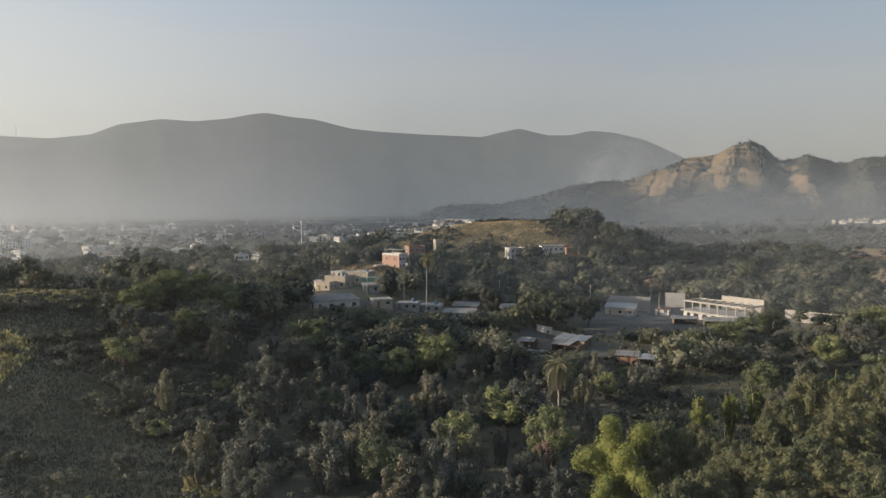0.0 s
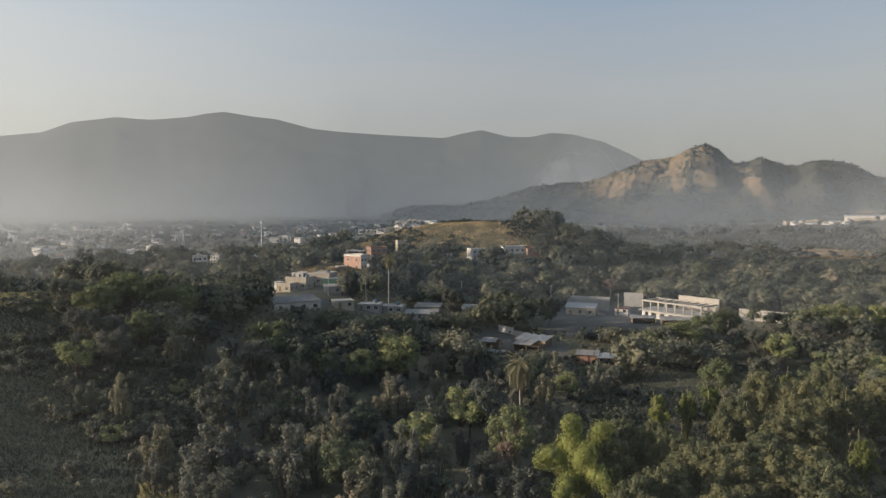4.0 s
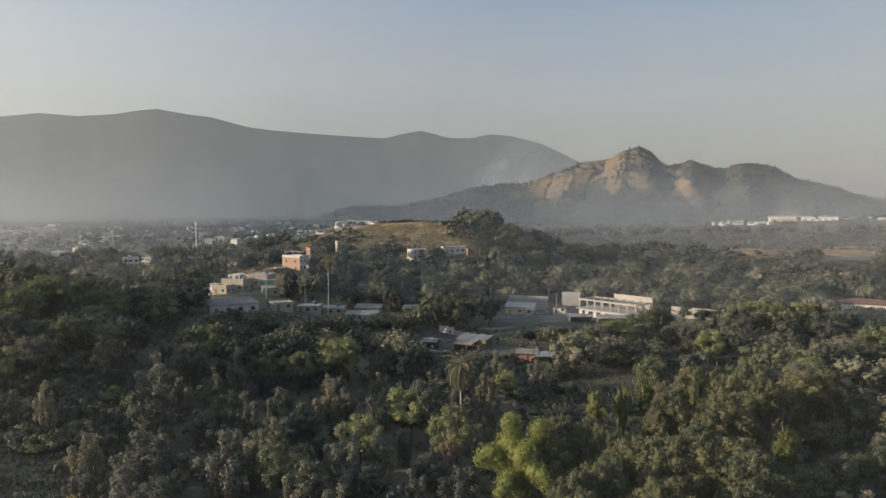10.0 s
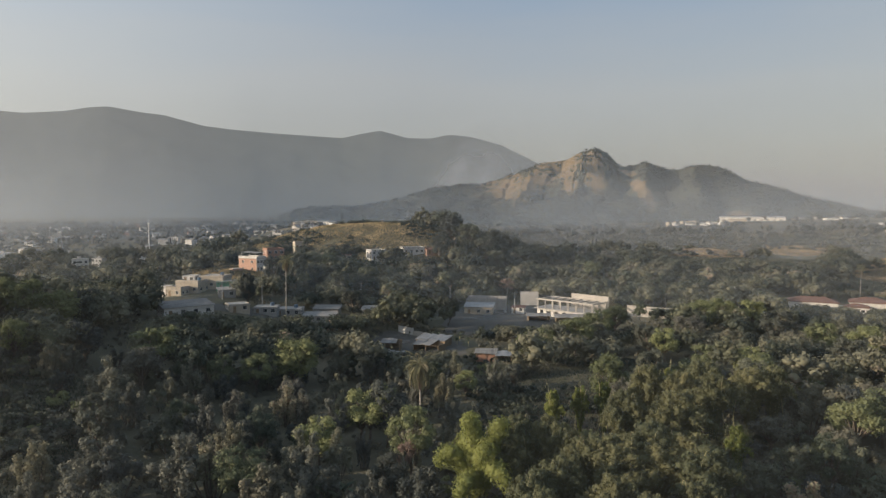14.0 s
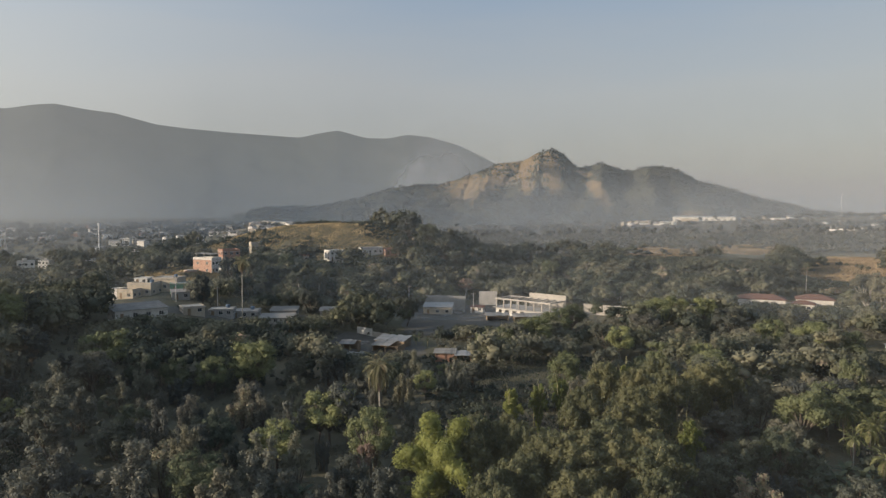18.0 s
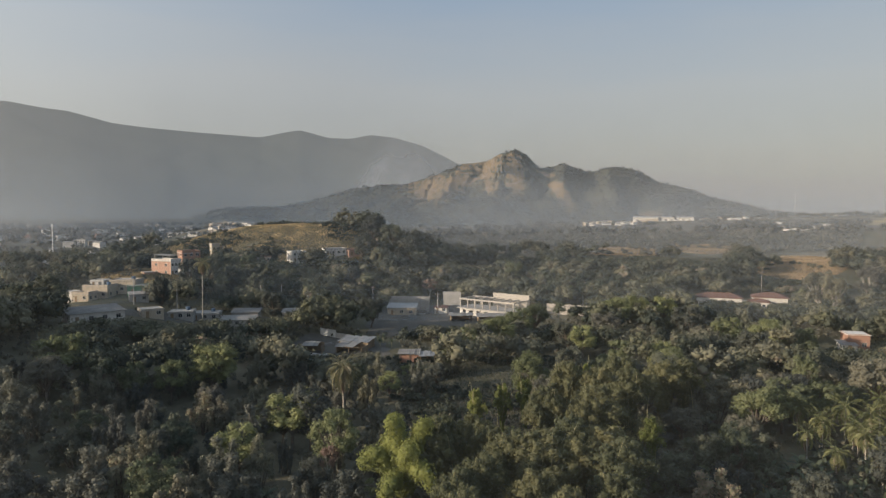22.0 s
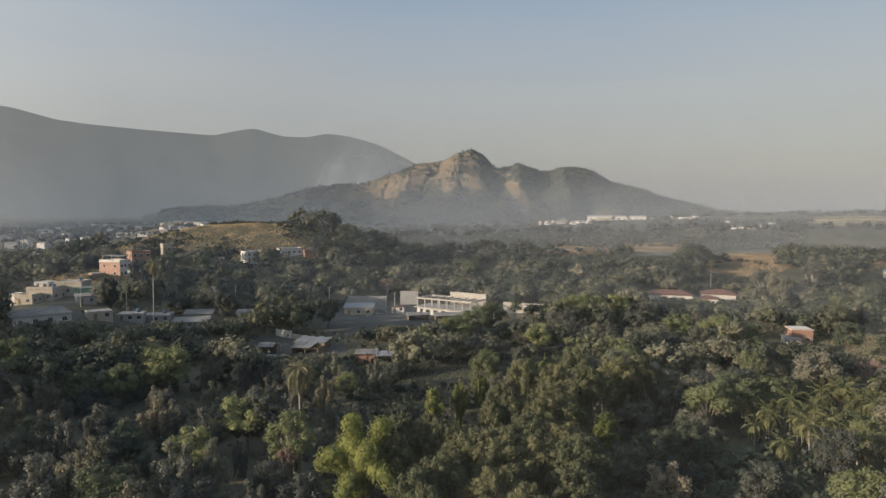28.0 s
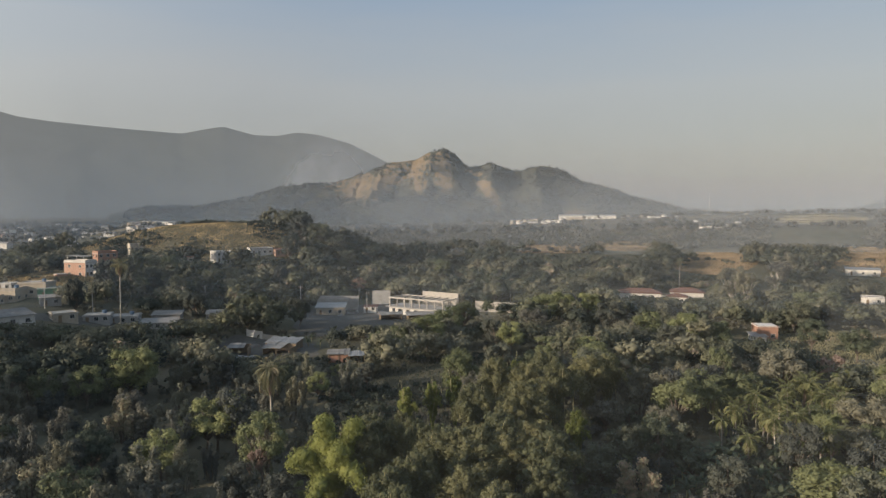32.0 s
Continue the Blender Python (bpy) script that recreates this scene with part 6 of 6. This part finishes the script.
wx, wy = scatter(1250, -38, 61, 325, 570, 5, mid_wood)
rr = np.random.default_rng(6)
for k, (mat, words) in enumerate(((M_WOODS, "dark green woodland of the valley and the knoll"), (M_WOODS_OLIVE, "olive tinted woodland of the valley"))):
    pick = np.random.default_rng(37).integers(0, 5, len(wx)) % 2 == k
    woods("woodland", words, wx[pick], wy[pick], rr.uniform(6, 17, pick.sum()), rr.uniform(4.0, 10.5, pick.sum()), 14, 32, 0.76, mat, 8 + k, 0.54, 0.4)
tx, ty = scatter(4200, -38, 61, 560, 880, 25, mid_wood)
woods("backdrop_town_trees", "hazed trees between the town houses", tx, ty, rr.uniform(3.0, 6.8, len(tx)), rr.uniform(3.0, 5.6, len(tx)), 3, 10, 1.5, M_WOODS_TOWN, 26, 0.75, 0.4)
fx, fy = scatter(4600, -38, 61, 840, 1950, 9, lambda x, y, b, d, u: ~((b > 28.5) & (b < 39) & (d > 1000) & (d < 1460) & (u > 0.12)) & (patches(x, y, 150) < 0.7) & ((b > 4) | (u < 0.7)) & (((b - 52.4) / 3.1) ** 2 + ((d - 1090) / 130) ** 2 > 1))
woods("backdrop_woodland", "pale hazed tree cover of the far plain", fx, fy, rr.uniform(6, 12, len(fx)), rr.uniform(5, 9.5, len(fx)), 3, 6, 2.6, M_WOODS_FAR, 10, 0.85, 0.12)
ux, uy = scatter(6800, -38, 61, 70, 335, 12, lambda x, y, b, d, u: ((b > -21) | (u < 0.16)) & off_houses(x, y) & below_sight(x, y, 2.0))
woods("undergrowth", "tangled low undergrowth between the trees", ux, uy, rr.uniform(0.9, 2.8, len(ux)), rr.uniform(1.2, 2.6, len(ux)), 2, 14, 0.45, M_SHRUB, 13, 0.5)


def grass(name, label, x, y, height, material, seed):
    """Tufts of a few blades."""
    rng = np.random.default_rng(seed)
    n = len(x)
    base = np.stack([x, y, land(x, y)], 1)
    tip = base + np.stack([rng.normal(0, 0.35, n) * height, rng.normal(0, 0.35, n) * height, height * rng.uniform(0.6, 1.2, n)], 1)
    a = rng.random(n) * 6.283
    w = np.stack([np.cos(a), np.sin(a), np.zeros(n)], 1) * height * 0.3
    v = np.stack([base - w, base + w, tip + w * 0.35, tip - w * 0.35], 1).reshape(-1, 3)
    ob = new(name, mesh_of(name, v, np.arange(4 * n).reshape(n, 4), material))
    return tagged(ob, label, "grass", kind="stuff")


gx, gy = scatter(70000, -9, 14, 380, 520, 15, lambda x, y, b, d, u: (bump(x, y, 62, 440, 1, 78, 46, 44, 90) > 0.28) & off_houses(x, y, -5))
grass("hill_grass", "golden dry grass on the knoll", gx, gy, 0.6, M_GRASS_GOLD, 16)
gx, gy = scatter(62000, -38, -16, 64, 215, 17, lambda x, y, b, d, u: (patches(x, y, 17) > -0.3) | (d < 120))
grass("slope_grass", "rank green grass darkened for shade on the near slope", gx, gy, 0.42, M_GRASS_SHADED, 18)
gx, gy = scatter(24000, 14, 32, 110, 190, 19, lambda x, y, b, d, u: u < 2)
grass("meadow_grass", "short green grass darkened for the shaded meadow", gx, gy, 0.28, M_GRASS_SHADED, 20)
gx, gy = scatter(14000, 49, 60, 190, 262, 21, lambda x, y, b, d, u: u < 2)
grass("field_grass", "green pasture beside the fence", gx, gy, 0.5, M_GRASS, 22)
def in_field(k):
    fb, fd, hw, hd = FIELDS[k]
    return lambda x, y, b, d, u: ((b - fb) / hw) ** 2 + ((d - fd) / hd) ** 2 < 1


for k, n, h, mat, words in ((0, 15000, 0.8, M_GRASS_DRY, "dry tan grass field in the valley"), (1, 22000, 0.8, M_GRASS_DRY, "tan dry hillside pasture"), (2, 12000, 0.9, M_GRASS_DRY, "golden grass on a low rise"),
                            (3, 24000, 0.8, M_GRASS_PALE, "pale tan pasture on the far rise"), (4, 6000, 1.0, M_GRASS_DRY, "strip of dry grass among trees"), (5, 5000, 1.0, M_GRASS_DRY, "dry grass clearing among trees")):
    fb, fd, hw, hd = FIELDS[k]
    gx, gy = scatter(n, fb - hw, fb + hw, fd - hd, fd + hd, 40 + k, in_field(k))
    grass("field_grass", words, gx, gy, h, mat, 50 + k)
# bushes and tall herbs on the near slope
sx_, sy_ = scatter(1500, -38, -18, 74, 200, 85, lambda x, y, b, d, u: patches(x, y, 8) + 1.3 * u > 0.75)
for part_of, mat in ((0, M_GROVE), (1, M_SHRUB)):
    woods("slope_shrubs", "dark bushes and tall herbs on the grassy slope", sx_[part_of::2], sy_[part_of::2], rr.uniform(0.7, 3.2, len(sx_[part_of::2])), rr.uniform(0.8, 2.6, len(sx_[part_of::2])), 6, 30, 0.32, mat, 86 + part_of, 0.5)
# low dark shrubs over the shaded meadow, scrub over the open valley
mx_, my_ = scatter(700, 13, 33, 112, 192, 81, lambda x, y, b, d, u: patches(x, y, 9) + 1.2 * u > 0.5)
woods("meadow_shrubs", "low dark shrubs of the shaded hollow", mx_, my_, rr.uniform(0.8, 2.4, len(mx_)), rr.uniform(0.9, 2.0, len(mx_)), 4, 26, 0.34, M_GROVE_DEEP, 82, 0.6)
vx_, vy_ = scatter(1500, 26, 60, 380, 900, 83, lambda x, y, b, d, u: (patches(x, y, 24) > -0.1) & off_houses(x, y))
woods("valley_scrub", "low scrub scattered over dry fields", vx_, vy_, rr.uniform(1.6, 4.5, len(vx_)), rr.uniform(1.8, 4.0, len(vx_)), 5, 18, 0.75, M_WOODS_OLIVE, 84, 0.6)
# trees and scrub on the dry hill
rr2 = np.random.default_rng(72)
hx, hy = scatter(4600, -1, 45, 1470, 2170, 73, lambda x, y, b, d, u: d > 0)
hz = hill_height(hx, hy, np.degrees(np.arctan2(hx, hy)), np.hypot(hx, hy))
lawn = on_grass(np.degrees(np.arctan2(hx, hy)), np.degrees(np.arctan2(hz - STATION, np.hypot(hx, hy))), rr2.normal(0, 0.25, len(hx))) & (rr2.random(len(hx)) < 0.985)
keep_hill = ~lawn & (hz > 12)
hx, hy, hz = hx[keep_hill], hy[keep_hill], hz[keep_hill]
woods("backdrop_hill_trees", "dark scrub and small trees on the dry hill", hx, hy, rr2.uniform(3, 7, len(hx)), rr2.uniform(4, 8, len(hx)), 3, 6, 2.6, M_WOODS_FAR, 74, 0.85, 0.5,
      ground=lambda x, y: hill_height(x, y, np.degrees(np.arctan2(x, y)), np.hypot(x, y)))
# scrub on the knoll
kx, ky = scatter(2200, -8, 15, 385, 520, 61, lambda x, y, b, d, u: off_houses(x, y) & ((patches(x, y, 11) > 0.45) | ((b > 8.6) & (u < 0.9))))
woods("knoll_scrub", "green scrub scattered over the dry knoll", kx, ky, rr.uniform(1.2, 3.6, len(kx)), rr.uniform(1.3, 2.8, len(kx)), 3, 10, 0.9, M_WOODS, 62)
# rank lit grass on the shoulder of the near slope
gx, gy = scatter(9000, -8.5, -2.0, 285, 350, 67, lambda x, y, b, d, u: off_houses(x, y, -4))
grass("knoll_grass", "sunlit dry grass beside the salmon house", gx, gy, 0.9, M_GRASS_GOLD, 68)
gx, gy = scatter(34000, -38, -24, 140, 235, 63, lambda x, y, b, d, u: patches(x, y, 10) > -0.15 + (b + 30) * 0.12 + 1.6 * np.abs((d - 190) / 50) ** 3 - 0.5 * u)
grass("lit_grass", "tall yellow-green grass brightened as sunlit on the slope", gx, gy, 1.0, M_GRASS_LIT, 64)
gx, gy = scatter(900, -21, -18, 98, 108, 65, lambda x, y, b, d, u: u < 0.8)
grass("lit_grass", "patch of yellow grass brightened as sunlit low on the slope", gx, gy, 1.2, M_GRASS_LIT, 66)


# pond and post fence by the pasture
M_WATER = surface("still_pond_water", (0.05, 0.06, 0.065), (0.08, 0.09, 0.095), 0.2, 2, 0.08)
patch("water", [spot(53.3, 208), spot(55.2, 204), spot(57, 207), spot(57.5, 215), spot(55.5, 219), spot(53.6, 215)], M_WATER, "small still pond reflecting the sky", 0.12)
fence = tagged(new("fence"), "wire fence on weathered timber posts", "fence")
for k in range(26):
    x, y = 178.0 + 1.45 * k, 146.5 - 0.35 * k
    part("post", box_mesh("fence_post", M_WOOD, -0.07, -0.07, -0.5, 0.07, 0.07, 1.5), fence, m=pose(x, y, lie(x, y)))
for z in (0.5, 0.9, 1.3):
    wire = Solid()
    wire.tube([(178.0 + 1.45 * k, 146.5 - 0.35 * k, lie(178.0 + 1.45 * k, 146.5 - 0.35 * k) + z) for k in range(26)], [0.02] * 26, 4, False)
    part("wire", wire.mesh("fence_wire", M_STEEL), fence)
lattice("broadcast mast on the far ridge", *spot(-14.2, 4480), 60, 4.0).location.z = STATION + 4480 * math.tan(radians(7.40)) - 14
lattice("slim mast on the far ridge", *spot(-31.5, 4480), 75, 3.0).location.z = STATION + 4480 * math.tan(radians(4.99)) - 10
